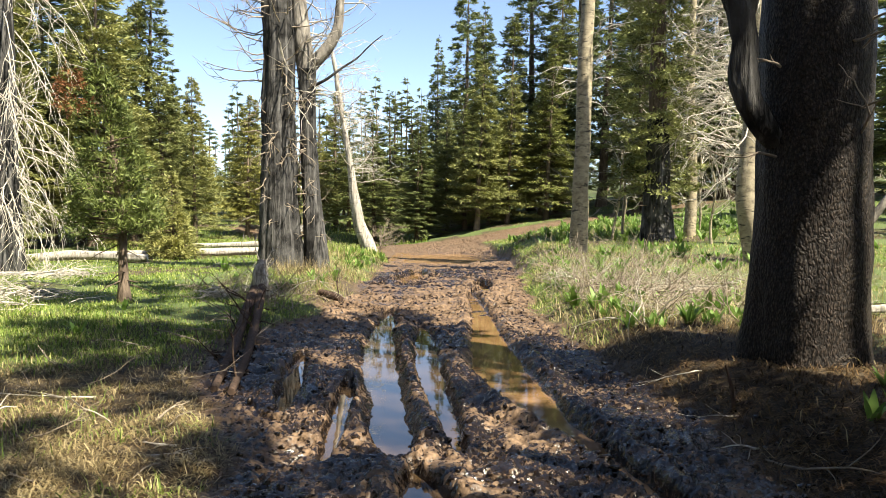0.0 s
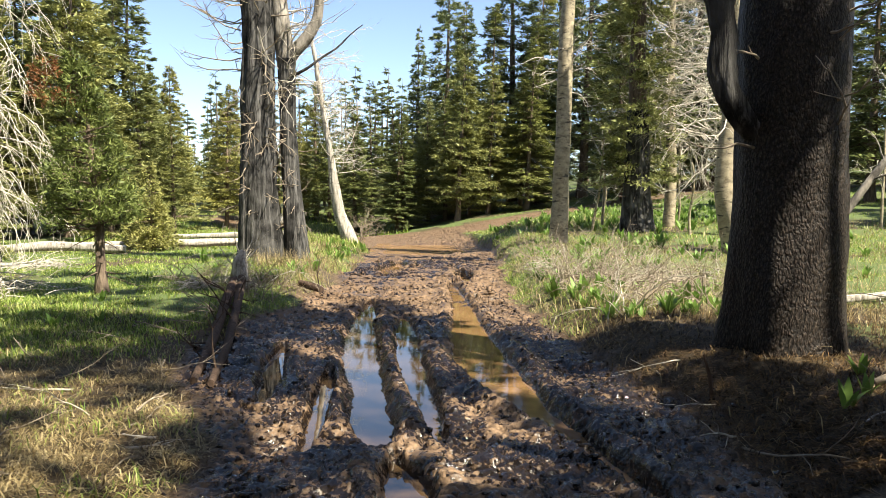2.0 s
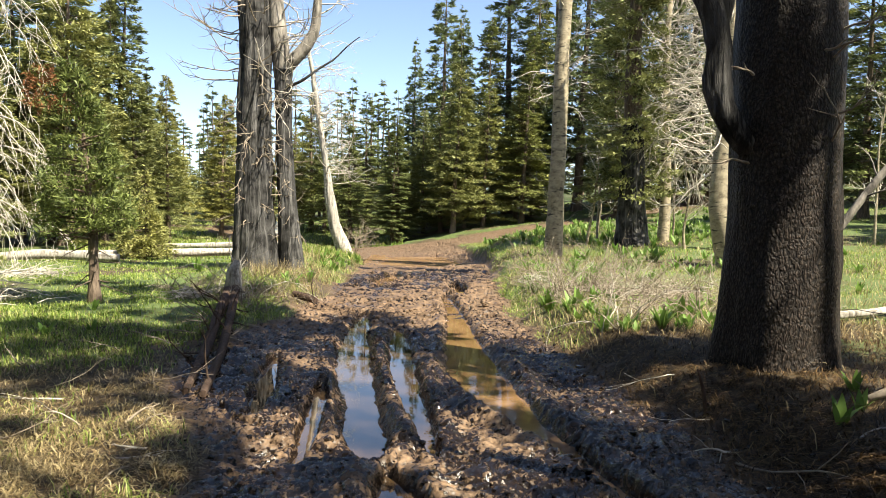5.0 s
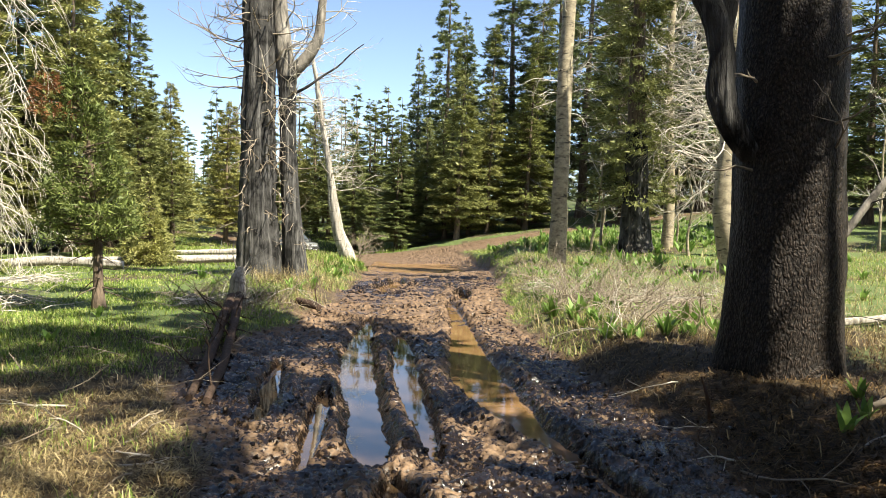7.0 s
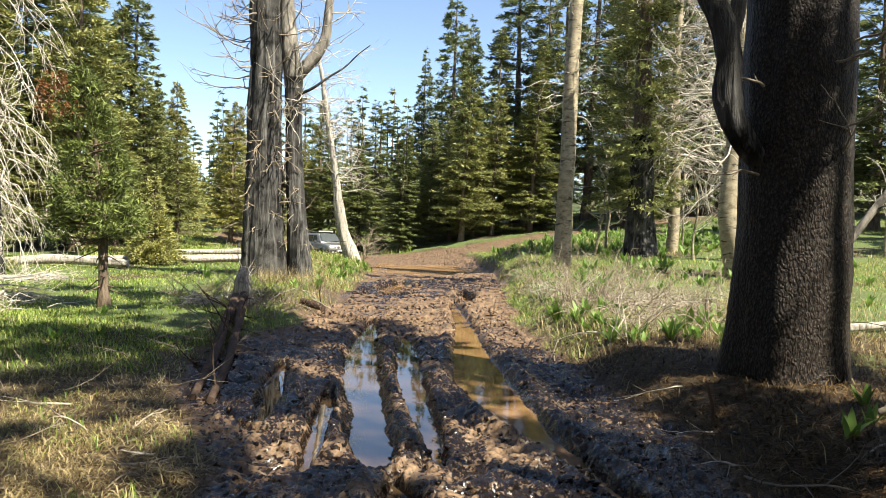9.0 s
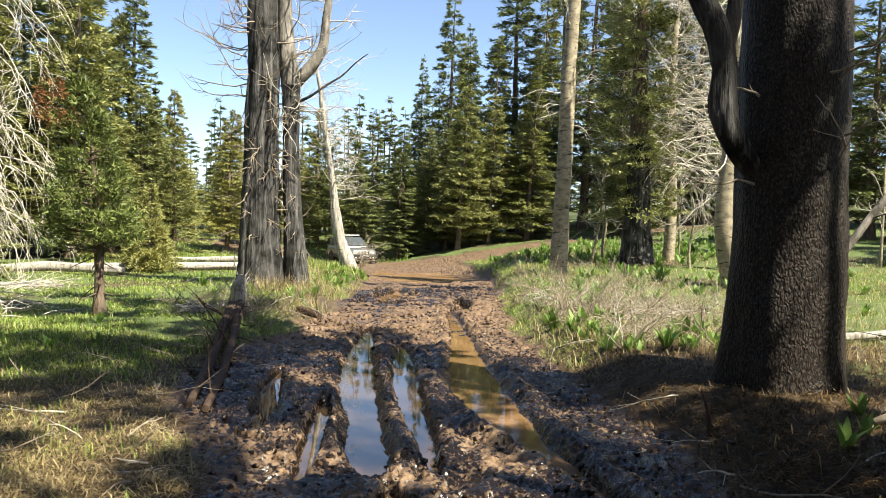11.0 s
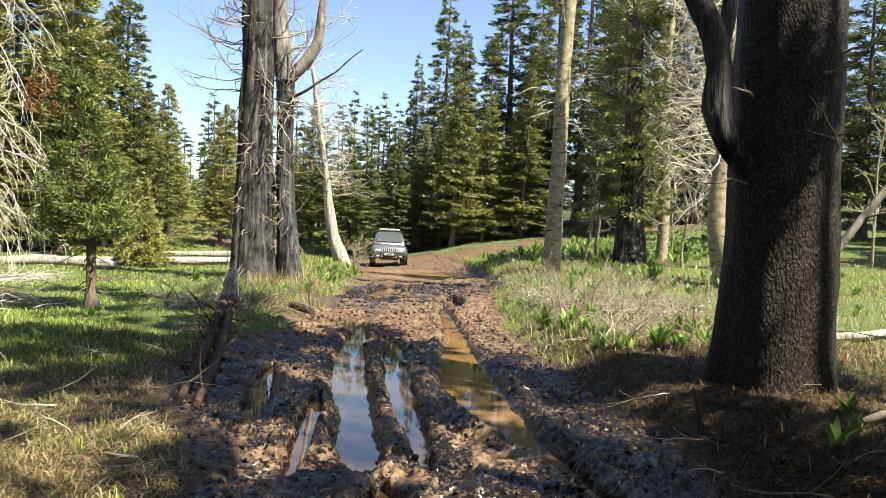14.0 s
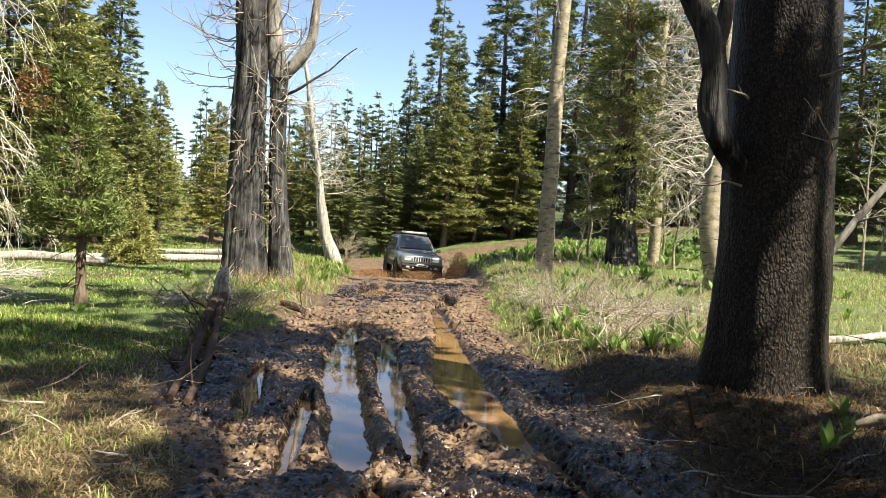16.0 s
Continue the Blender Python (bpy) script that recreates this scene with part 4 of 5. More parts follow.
# ---- grass, litter and broad leaves ----
def blades(rng, x, y, height, width, lean, single=False):
    """Bent blades, two quads each (one quad where single), at the places given."""
    n = len(x)
    z = ground(x, y) - 0.01
    a = rng.uniform(0, 2 * np.pi, n)
    h = height * rng.uniform(0.5, 1.3, n)
    ln = lean * rng.uniform(0.3, 1.5, n)
    way = np.stack([np.cos(a), np.sin(a)], 1)
    side = np.stack([-np.sin(a), np.cos(a)], 1) * (width * rng.uniform(0.6, 1.4, n))[:, None]
    p0 = np.stack([x, y, z], 1)
    ang1, ang2 = np.clip(ln * 0.6, 0, 1.5), np.clip(ln * 1.5, 0, 1.75)
    s1 = np.c_[way * (np.sin(ang1) * h * 0.5)[:, None], np.cos(ang1) * h * 0.5]
    s2 = np.c_[way * (np.sin(ang2) * h * 0.5)[:, None], np.cos(ang2) * h * 0.5]
    w = np.c_[side, np.zeros(n)]
    p1, p2 = p0 + s1, p0 + s1 + s2
    if single:
        v = np.stack([p0 - w, p0 + w, p2 + w * 0.15, p2 - w * 0.15], 1).reshape(-1, 3)
        return v, np.arange(4 * n).reshape(n, 4)
    v = np.stack([p0 - w, p0 + w, p1 + w * 0.9, p1 - w * 0.9, p2 + w * 0.12, p2 - w * 0.12], 1).reshape(-1, 3)
    k = np.arange(n)[:, None] * 6
    f = np.concatenate([k + np.array([0, 1, 2, 3]), k + np.array([3, 2, 4, 5])], 0)
    return v, f


def sow(name, label, seed, count, area, height, width, lean, material, keep):
    """A patch of blades inside the wedge of ground given by area = near, far, side slope limits."""
    rng = np.random.default_rng(seed)
    near, far, lo, hi = area
    y = near * (far / near) ** rng.uniform(0, 1, count)
    x = rng.uniform(lo, hi, count) * y
    ok = keep(x, y) > rng.uniform(0, 1, count)
    x, y = x[ok], y[ok]
    k = np.clip(y / 14, 1, 2)
    v, f = blades(rng, x, y, height * np.ones_like(x), width * k, lean, near > 9)
    ob = new(name, mesh(name, v, f, material))
    return tagged(ob, label, "grass", kind="stuff")


def off_mud(x, y):
    return 1 - ease(mud_mask(x, y), 0.15, 0.5)


def tuft(x, y, scale, seed, lo=0.42, hi=0.58):
    return ease(fbm(x, y, scale, 3, seed), lo, hi)


sow("meadow_grass", "lush green meadow grass on the left flat", 201, 100000, (7.6, 34, -0.75, -0.10), 0.10, 0.0055, 0.9, GRASS,
    lambda x, y: off_mud(x, y) * ease(-x, 1.8, 3.2) * ease(y + 1.2 * fbm(x, y, 0.9, 2, 333), 8.2, 10) * (0.15 + 0.85 * tuft(x, y, 0.8, 301, 0.36, 0.5)))
sow("bank_grass", "tall green grass on the track bank", 202, 22000, (12, 34, -0.28, -0.05), 0.17, 0.005, 1.1, GRASS,
    lambda x, y: off_mud(x, y) * (1 - ease(-x, 4.5, 6)) * tuft(x, y, 0.9, 302, 0.35, 0.5))
sow("dry_grass", "flattened straw-coloured dry grass and litter", 203, 110000, (3.9, 12, -0.75, -0.1), 0.15, 0.0035, 3.0, STRAW,
    lambda x, y: off_mud(x, y) * (1 - ease(y, 7.2, 10.5)) * (0.3 + 0.7 * tuft(x, y, 2.4, 303, 0.44, 0.56)))
sow("dry_grass", "dry straw tufts on the right bank", 204, 34000, (5, 26, 0.12, 0.75), 0.24, 0.004, 1.6, STRAW,
    lambda x, y: off_mud(x, y) * (0.25 + 0.75 * tuft(x, y, 1.1, 304, 0.4, 0.6)) * (0.08 + 0.92 * ease(y, 7.5, 10)))
sow("meadow_grass", "bright green grass on the rising meadow", 205, 130000, (9.5, 58, 0.06, 0.75), 0.12, 0.006, 1.0, GRASS,
    lambda x, y: off_mud(x, y) * (0.12 + 0.88 * tuft(x, y, 0.55, 305, 0.40, 0.56)) * (0.6 + 0.4 * ease(y, 13, 20)))
sow("meadow_grass", "green grass tufts among dry litter", 206, 3500, (4.2, 9, -0.75, -0.2), 0.14, 0.004, 1.0, GRASS,
    lambda x, y: off_mud(x, y) * tuft(x, y, 1.2, 306, 0.5, 0.62))
sow("meadow_grass", "pale green far meadow grass", 207, 30000, (30, 70, -0.45, -0.02), 0.3, 0.012, 0.7, GRASS, lambda x, y: off_mud(x, y))
sow("dry_grass", "dry bleached grass stalks on the far bank", 208, 40000, (14, 42, -0.22, 0.0), 0.34, 0.0035, 1.0, STRAW,
    lambda x, y: off_mud(x, y) * tuft(x, y, 0.8, 308, 0.4, 0.55))


sow("needle_litter", "dark brown needle litter under the old fir", 209, 105000, (4.2, 13, 0.14, 0.72), 0.13, 0.004, 3.2, LITTER,
    lambda x, y: (1 - ease(mud_mask(x, y), 0.5, 0.9)) * (1 - ease(y, 9, 12)))
sow("needle_litter", "brown litter and twigs among dry grass", 210, 70000, (4.0, 12, -0.72, -0.14), 0.10, 0.003, 3.2, LITTER,
    lambda x, y: (1 - ease(mud_mask(x, y), 0.5, 0.9)) * (0.3 + 0.7 * tuft(x, y, 1.4, 310, 0.4, 0.6)))


sow("meadow_grass", "green grass along the right edge of the track", 211, 50000, (13, 48, -0.03, 0.24), 0.11, 0.005, 1.0, GRASS,
    lambda x, y: off_mud(x, y) * (0.35 + 0.65 * tuft(x, y, 0.8, 311, 0.36, 0.5)))
sow("dry_grass", "straw tufts along the right edge of the track", 212, 40000, (13, 48, -0.03, 0.24), 0.16, 0.004, 1.2, STRAW,
    lambda x, y: off_mud(x, y) * tuft(x, y, 0.9, 312, 0.4, 0.56))


def broad_plant(seed, size, count):
    """A clump of broad upright leaves."""
    rng = np.random.default_rng(seed)
    vs, fs = [], []
    for i in range(count):
        a = rng.uniform(0, 6.28)
        lean = rng.uniform(0.15, 0.9)
        ln, wd = size * rng.uniform(0.6, 1.2), size * rng.uniform(0.10, 0.17)
        way, side = np.array([math.cos(a), math.sin(a), 0]), np.array([-math.sin(a), math.cos(a), 0])
        rows = []
        p = way * 0.03
        for t in np.linspace(0, 1, 6):
            w = wd * math.sin(math.pi * (0.08 + 0.92 * t) ** 0.75) + 0.004
            fold = np.array([0, 0, 0.25 * w])
            rows.append([p - side * w + fold, p, p + side * w + fold])
            ang = lean * (0.5 + 1.0 * t)
            p = p + (way * math.sin(ang) + np.array([0, 0, math.cos(ang)])) * ln / 5
        base = len(vs) * 18
        vs.append(np.array(rows).reshape(-1, 3))
        fs += [[base + r * 3 + c, base + r * 3 + c + 1, base + r * 3 + c + 4, base + r * 3 + c + 3] for r in range(5) for c in range(2)]
    return mesh("broad_leaf_plant", np.concatenate(vs), np.array(fs), BROAD, True)


def plants():
    rng = np.random.default_rng(130)
    kinds = [broad_plant(400 + i, s, c) for i, (s, c) in enumerate([(0.27, 9), (0.22, 8), (0.32, 11), (0.19, 7)])]

    def put(x, y, k=1.0):
        if mud_mask(np.array(x), np.array(y)) > 0.5:
            return
        ob = new("broad_leaf_plant", kinds[rng.integers(0, 4)])
        ob.matrix_basis = pose(x, y, zat(x, y) - 0.01, 0, 0, rng.uniform(0, 360)) @ Matrix.Diagonal((k, k, k, 1))
        tagged(ob, "clump of broad upright green leaves in the grass", "plant", "broad-leaved plants")

    for x, y in [(-5.1, 12.2), (-4.7, 9.8), (-4.3, 10.2), (-3.1, 14.5), (-2.9, 14.9), (-2.6, 15.2), (-2.55, 16), (-4.9, 8.0), (-5.1, 7.6), (3.9, 5.6), (3.75, 5.4), (4.1, 6.0), (4.0, 5.0), (3.2, 5.4), (2.95, 5.2), (3.5, 6.0)]:
        put(x, y, rng.uniform(0.7, 1.1))
    for _ in range(120):
        y = rng.uniform(9, 19)
        put(np.interp(y, [9, 13, 19], [2.3, 2.0, 2.3]) + rng.gamma(1.5, 0.9), y, rng.uniform(0.6, 1.1))
    for _ in range(130):
        y = rng.uniform(17, 30)
        put(rng.uniform(0.08, 0.5) * y + 1.5, y, rng.uniform(0.8, 1.4))
    far_v, far_f, n = [], [], 0
    for _ in range(420):
        y = rng.uniform(26, 47)
        x = rng.uniform(0.06, 0.5) * y + 1.0
        if mud_mask(np.array(x), np.array(y)) > 0.3:
            continue
        kind, a, k = kinds[rng.integers(0, 4)], rng.uniform(0, 6.283), rng.uniform(0.8, 1.3)
        v = np.array([p.co[:] for p in kind.vertices]) * k
        far_v.append(np.c_[v[:, 0] * math.cos(a) - v[:, 1] * math.sin(a) + x, v[:, 0] * math.sin(a) + v[:, 1] * math.cos(a) + y, v[:, 2] + zat(x, y) - 0.01])
        far_f.append(np.array([p.vertices[:] for p in kind.polygons]) + n)
        n += len(v)
    ob = new("far_broad_leaf_plants", mesh("far_broad_leaf_plants", np.concatenate(far_v), np.concatenate(far_f), BROAD, True))
    tagged(ob, "many broad-leaved green plants over the rising meadow", "plants", kind="stuff")
    for _ in range(36):
        y = rng.uniform(16, 32)
        put(-2.3 - rng.gamma(1.5, 0.5), y, rng.uniform(0.7, 1.2))


plants()


def clods():
    """Crumbs and lumps of churned mud."""
    rng = np.random.default_rng(140)
    bm = bmesh.new()
    bmesh.ops.create_icosphere(bm, subdivisions=1, radius=1)
    bv = np.array([p.co[:] for p in bm.verts])
    bf = np.array([[p.index for p in q.verts] for q in bm.faces])
    bm.free()
    n = 6000
    y = 4.3 * (15 / 4.3) ** rng.uniform(0, 1, n)
    lo, hi = track_edges(y)
    x = lo - 0.15 + (hi - lo + 0.4) * rng.uniform(0, 1, n)
    z = ground(x, y)
    s = rng.gamma(1.6, 0.0055, n) * np.clip(y / 8, 1, 1.6)
    ok = (z > WATER_Z) | (rng.uniform(0, 1, n) < 0.05)
    x, y, z, s = x[ok], y[ok], z[ok], s[ok]
    n = len(x)
    shape = bv[None] * rng.uniform(0.55, 1.35, (n, len(bv), 1)) * rng.uniform(0.6, 1.6, (n, 1, 3)) * np.array([1.1, 1.0, 0.7])
    v = shape * s[:, None, None] + np.stack([x, y, z], 1)[:, None]
    f = (bf[None] + (np.arange(n) * len(bv))[:, None, None]).reshape(-1, 3)
    wet_shade = np.repeat(np.clip((1 - ease(y, 9.5, 13)) * rng.uniform(0.9, 1.3, n), 0, 1), len(bv))
    k = len(wet_shade)
    ob = new("mud_clods", mesh("mud_clods", v.reshape(-1, 3), f, EARTH, True, {"mud": np.ones(k), "wet_shade": wet_shade, "green": np.zeros(k)}))
    tagged(ob, "crumbled clods of brown mud on the track", "mud clods", kind="stuff")


clods()


# ---- the off-road car ----
PAINT = plain("silver_grey_car_paint", (0.20, 0.21, 0.205), 0.3, 0.55, 0.12, 3)
PAINT.node_tree.nodes["Principled BSDF"].inputs["Coat Weight"].default_value = 1.0
CLADDING = plain("dark_grey_plastic", (0.045, 0.045, 0.045), 0.6, 0, 0.25, 20)
MUDDY = plain("mud_spattered_plastic", (0.13, 0.085, 0.05), 0.75, 0, 0.5, 9, 0.01)
GLASS = plain("dark_window_glass", (0.06, 0.068, 0.072), 0.08, 0, 0.1, 3)
CHROME = plain("bright_grille_metal", (0.68, 0.68, 0.66), 0.35, 0.35, 0.08, 20)
LAMP = plain("clear_lamp_lens", (0.62, 0.62, 0.58), 0.12, 0.2, 0.1, 40)
AMBER = plain("amber_lamp_lens", (0.7, 0.25, 0.03), 0.2, 0, 0.1, 20)
RUBBER = plain("muddy_tyre_rubber", (0.055, 0.042, 0.032), 0.85, 0, 0.5, 14, 0.01)
ALLOY = plain("dusty_wheel_alloy", (0.42, 0.40, 0.37), 0.4, 0.7, 0.2, 10)
RACK = plain("pale_rack_metal", (0.62, 0.62, 0.60), 0.35, 0.5, 0.1, 10)
BLACK = plain("black_slot", (0.01, 0.01, 0.01), 0.7, 0, 0.1, 5)


def loft(stations):
    """A closed body from half profiles (x, z) at each y."""
    bm = bmesh.new()
    rings = []
    for y, half in stations:
        pts = [(x, z) for x, z in half] + [(-x, z) for x, z in half[::-1] if x > 1e-6]
        rings.append([bm.verts.new((x, y, z)) for x, z in pts])
    n = len(rings[0])
    for a, b in zip(rings, rings[1:]):
        for i in range(n):
            bm.faces.new((a[i], a[(i + 1) % n], b[(i + 1) % n], b[i]))
    bm.faces.new(rings[0])
    bm.faces.new(rings[-1][::-1])
    bmesh.ops.recalc_face_normals(bm, faces=bm.faces)
    return bm


def box(x, y, z, sx, sy, sz, bevel=0.02, rx=0.0):
    bm = bmesh.new()
    bmesh.ops.create_cube(bm, size=1)
    bmesh.ops.scale(bm, vec=(sx, sy, sz), verts=bm.verts)
    if bevel:
        bmesh.ops.bevel(bm, geom=bm.edges[:], offset=min(bevel, 0.45 * min(sx, sy, sz)), segments=2, affect="EDGES")
    bmesh.ops.rotate(bm, matrix=Matrix.Rotation(radians(rx), 3, "X"), verts=bm.verts)
    bmesh.ops.translate(bm, vec=(x, y, z), verts=bm.verts)
    return bm


def panel(corners, thick):
    """A thin flat pane through four corners, thickened along its normal."""
    bm = bmesh.new()
    c = [Vector(p) for p in corners]
    n = (c[1] - c[0]).cross(c[3] - c[0]).normalized() * thick
    a, b = [bm.verts.new(p) for p in c], [bm.verts.new(p + n) for p in c]
    bm.faces.new(a[::-1]), bm.faces.new(b)
    for i in range(4):
        j = (i + 1) % 4
        bm.faces.new((a[i], a[j], b[j], b[i]))
    return bm


def solid(name, bm, material, parent, label="", smooth=False, origin=(0, 0, 0)):
    me = bpy.data.meshes.new(name)
    bmesh.ops.recalc_face_normals(bm, faces=bm.faces)
    for f in bm.faces:
        f.smooth = smooth
    bm.to_mesh(me)
    bm.free()
    me.materials.append(material)
    ob = part(name, me, parent, label)
    ob.location = origin
    return ob


def ring_solid(profile, sides):
    """Turned about the x axis: profile of (x, radius)."""
    bm = bmesh.new()
    rings = [[bm.verts.new((x, r * math.cos(2 * math.pi * i / sides), r * math.sin(2 * math.pi * i / sides))) for i in range(sides)] for x, r in profile]
    for a, b in zip(rings, rings[1:]):
        for i in range(sides):
            bm.faces.new((a[i], a[(i + 1) % sides], b[(i + 1) % sides], b[i]))
    return bm, rings


def wheel(parent, x, y, r):
    """A wheel with lugged tyre; its origin is the hub."""
    out = 1 if x > 0 else -1
    hub = new("wheel")
    hub.parent = parent
    hub.location = (x, y, r)
    bm, _ = ring_solid([(-0.13, 0.22), (-0.14, r - 0.06), (-0.11, r - 0.015), (0.11, r - 0.015), (0.14, r - 0.06), (0.13, 0.22)], 36)
    for i in range(26):
        a = 2 * math.pi * i / 26
        for s in (-1, 1):
            lug = box(s * 0.075, 0, 0, 0.12, 0.05, 0.03, 0)
            bmesh.ops.transform(lug, matrix=Matrix.Rotation(a + s * 0.06, 4, "X") @ Matrix.Translation((0, 0, r - 0.008)), verts=lug.verts)
            tmp = bpy.data.meshes.new("lug")
            lug.to_mesh(tmp)
            lug.free()
            bm.from_mesh(tmp)
            bpy.data.meshes.remove(tmp)
    solid("tyre", bm, RUBBER, hub, "muddy black lugged tyre")
    bm, _ = ring_solid([(out * 0.115, 0.225), (out * 0.10, 0.19), (out * 0.05, 0.17), (out * 0.09, 0.06), (out * 0.10, 0.0)], 24)
    for i in range(5):
        a = 2 * math.pi * i / 5
        s = box(out * 0.085, 0, 0.12, 0.03, 0.06, 0.16, 0.008)
        bmesh.ops.rotate(s, matrix=Matrix.Rotation(a, 3, "X"), verts=s.verts)
        tmp = bpy.data.meshes.new("spoke")
        s.to_mesh(tmp)
        s.free()
        bm.from_mesh(tmp)
        bpy.data.meshes.remove(tmp)
    solid("rim", bm, ALLOY, hub, "dusty alloy rim")
    return hub


def car():
    """Boxy four-wheel-drive wagon; it drives towards -y."""
    thing = tagged(new("off_road_car"), "muddy grey four-wheel-drive wagon with a slotted grille and roof rack", "car")

    def sec(wb, w, zb, zm, zl, wt, zt):
        return [(0, zb), (wb, zb), (w, zb + 0.1), (w + 0.015, zm), (w, zl - 0.06), (w - 0.05, zl), (wt, zt), (0, zt + 0.03)]

    body = solid("body", loft([(-2.24, sec(0.66, 0.74, 0.62, 0.74, 0.93, 0.62, 0.97)), (-2.16, sec(0.78, 0.83, 0.52, 0.74, 0.99, 0.68, 1.03)),
                               (-1.9, sec(0.82, 0.87, 0.48, 0.74, 1.04, 0.72, 1.07)), (-1.4, sec(0.84, 0.885, 0.47, 0.74, 1.07, 0.74, 1.11)),
                               (-0.85, sec(0.85, 0.89, 0.46, 0.74, 1.10, 0.78, 1.15)), (0.2, sec(0.85, 0.89, 0.46, 0.74, 1.12, 0.82, 1.14)),
                               (1.9, sec(0.85, 0.885, 0.48, 0.74, 1.12, 0.82, 1.14)), (2.2, sec(0.8, 0.85, 0.52, 0.74, 1.10, 0.78, 1.12)), (2.28, sec(0.72, 0.78, 0.6, 0.74, 1.06, 0.7, 1.08))]), PAINT, thing, smooth=True)

    def top(w0, w1, z):
        return [(0, 1.08), (w0, 1.08), (w0 - 0.015, 1.16), (w1 + 0.04, z - 0.09), (w1 - 0.03, z - 0.02), (w1 - 0.18, z), (0, z + 0.02)]

    solid("cabin", loft([(-0.93, top(0.80, 0.78, 1.19)), (-0.70, top(0.80, 0.74, 1.38)), (-0.20, top(0.81, 0.64, 1.72)), (0.25, top(0.82, 0.63, 1.76)),
                         (1.5, top(0.82, 0.63, 1.75)), (2.05, top(0.81, 0.64, 1.70)), (2.24, top(0.78, 0.72, 1.2))]), PAINT, thing, smooth=True)
    solid("windshield", panel([(-0.69, -0.945, 1.25), (0.69, -0.945, 1.25), (0.565, -0.255, 1.735), (-0.565, -0.255, 1.735)], 0.02), GLASS, thing, "dark glossy windshield")
    for s in (-1, 1):
        for y0, y1, k0, k1 in ((-0.42, 0.32, 0.28, 0.02), (0.40, 1.18, 0.0, 0.0), (1.26, 2.0, 0.0, 0.1)):
            c = [(s * 0.808, y0, 1.2), (s * 0.808, y1, 1.2), (s * 0.695, y1 - k1, 1.62), (s * 0.695, y0 + k0, 1.62)]
            solid("side_window", panel(c if s > 0 else c[::-1], 0.012), GLASS, thing, "dark side window glass")
        mirror = solid("mirror", box(s * 1.0, -0.55, 1.2, 0.2, 0.1, 0.15, 0.03), CLADDING, thing, "dark door mirror")
        solid("mirror_arm", box(s * 0.89, -0.55, 1.16, 0.08, 0.06, 0.05, 0.01), CLADDING, mirror)
        solid("headlight", box(s * 0.56, -2.215, 0.865, 0.32, 0.09, 0.15, 0.03), LAMP, thing, "pale clear headlight")
        solid("turn_signal", box(s * 0.765, -2.13, 0.86, 0.09, 0.14, 0.13, 0.03), AMBER, thing, "amber corner lamp")
        solid("fog_light", box(s * 0.56, -2.375, 0.575, 0.14, 0.04, 0.08, 0.02), LAMP, thing)
        solid("door_handle", box(s * 0.905, 0.15, 0.98, 0.03, 0.16, 0.035, 0.01), CLADDING, thing)
        solid("side_cladding", box(s * 0.895, -0.06, 0.6, 0.05, 1.9, 0.24, 0.02), CLADDING, thing, "dark lower side cladding")
        solid("roof_rail", box(s * 0.55, 0.85, 1.80, 0.04, 1.7, 0.05, 0.015), CLADDING, thing)
        for y in (-1.42, 1.27):
            bm, _ = ring_solid([(0.0, 0.44), (0.04, 0.47), (0.04, 0.40), (0.0, 0.38), (0.0, 0.44)], 28)
            bmesh.ops.translate(bm, vec=(s * 0.90 if s > 0 else -0.94, y, 0.40), verts=bm.verts)
            solid("wheel_arch", bm, CLADDING, thing, "dark plastic wheel arch flare")
            bm, rings = ring_solid([(-0.15, 0.405), (0.0, 0.405)], 28)
            bm.faces.new(rings[0]), bm.faces.new(rings[1])
            bmesh.ops.translate(bm, vec=(s * 0.907 if s > 0 else -0.907 + 0.15, y, 0.40), verts=bm.verts)
            solid("wheel_well", bm, BLACK, thing)
    grille = solid("grille", box(0, -2.235, 0.885, 0.74, 0.05, 0.20, 0.02), CHROME, thing, "bright metal grille surround")
    for i in range(7):
        solid("grille_slot", box((i - 3) * 0.096, -2.262, 0.88, 0.056, 0.012, 0.165, 0.004), BLACK, grille, "dark grille slot")
    bumper = solid("front_bumper", box(0, -2.25, 0.66, 1.72, 0.24, 0.2, 0.06), CLADDING, thing, "dark front bumper")
    solid("bumper_trim", box(0, -2.30, 0.745, 1.6, 0.16, 0.05, 0.02), PAINT, bumper)
    solid("lower_bumper", box(0, -2.22, 0.52, 1.5, 0.2, 0.12, 0.04), MUDDY, bumper, "mud-spattered lower bumper")
    winch = solid("winch", box(0, -2.39, 0.655, 0.52, 0.1, 0.11, 0.04), CHROME, bumper, "bright winch fairlead")
    solid("winch_slot", box(0, -2.443, 0.655, 0.3, 0.012, 0.04, 0.004), BLACK, winch)
    for s in (-1, 1):
        solid("tow_hook", box(s * 0.36, -2.40, 0.56, 0.06, 0.12, 0.07, 0.02), CHROME, bumper)
    solid("skid_plate", box(0, -1.95, 0.43, 0.9, 0.5, 0.05, 0.015, 12), ALLOY, thing, "bare metal skid plate")
    solid("rear_bumper", box(0, 2.28, 0.6, 1.7, 0.16, 0.22, 0.05), CLADDING, thing)
    for s in (-1, 1):
        solid("wiper", box(s * 0.3 - 0.1, -0.90, 1.225, 0.5, 0.012, 0.012, 0.003, 20), BLACK, thing)
    rack = new("roof_rack")
    rack.parent = thing
    solid("front_light_bar", box(0, -0.02, 1.885, 1.08, 0.07, 0.085, 0.02), RACK, rack, "pale bar across the rack front")
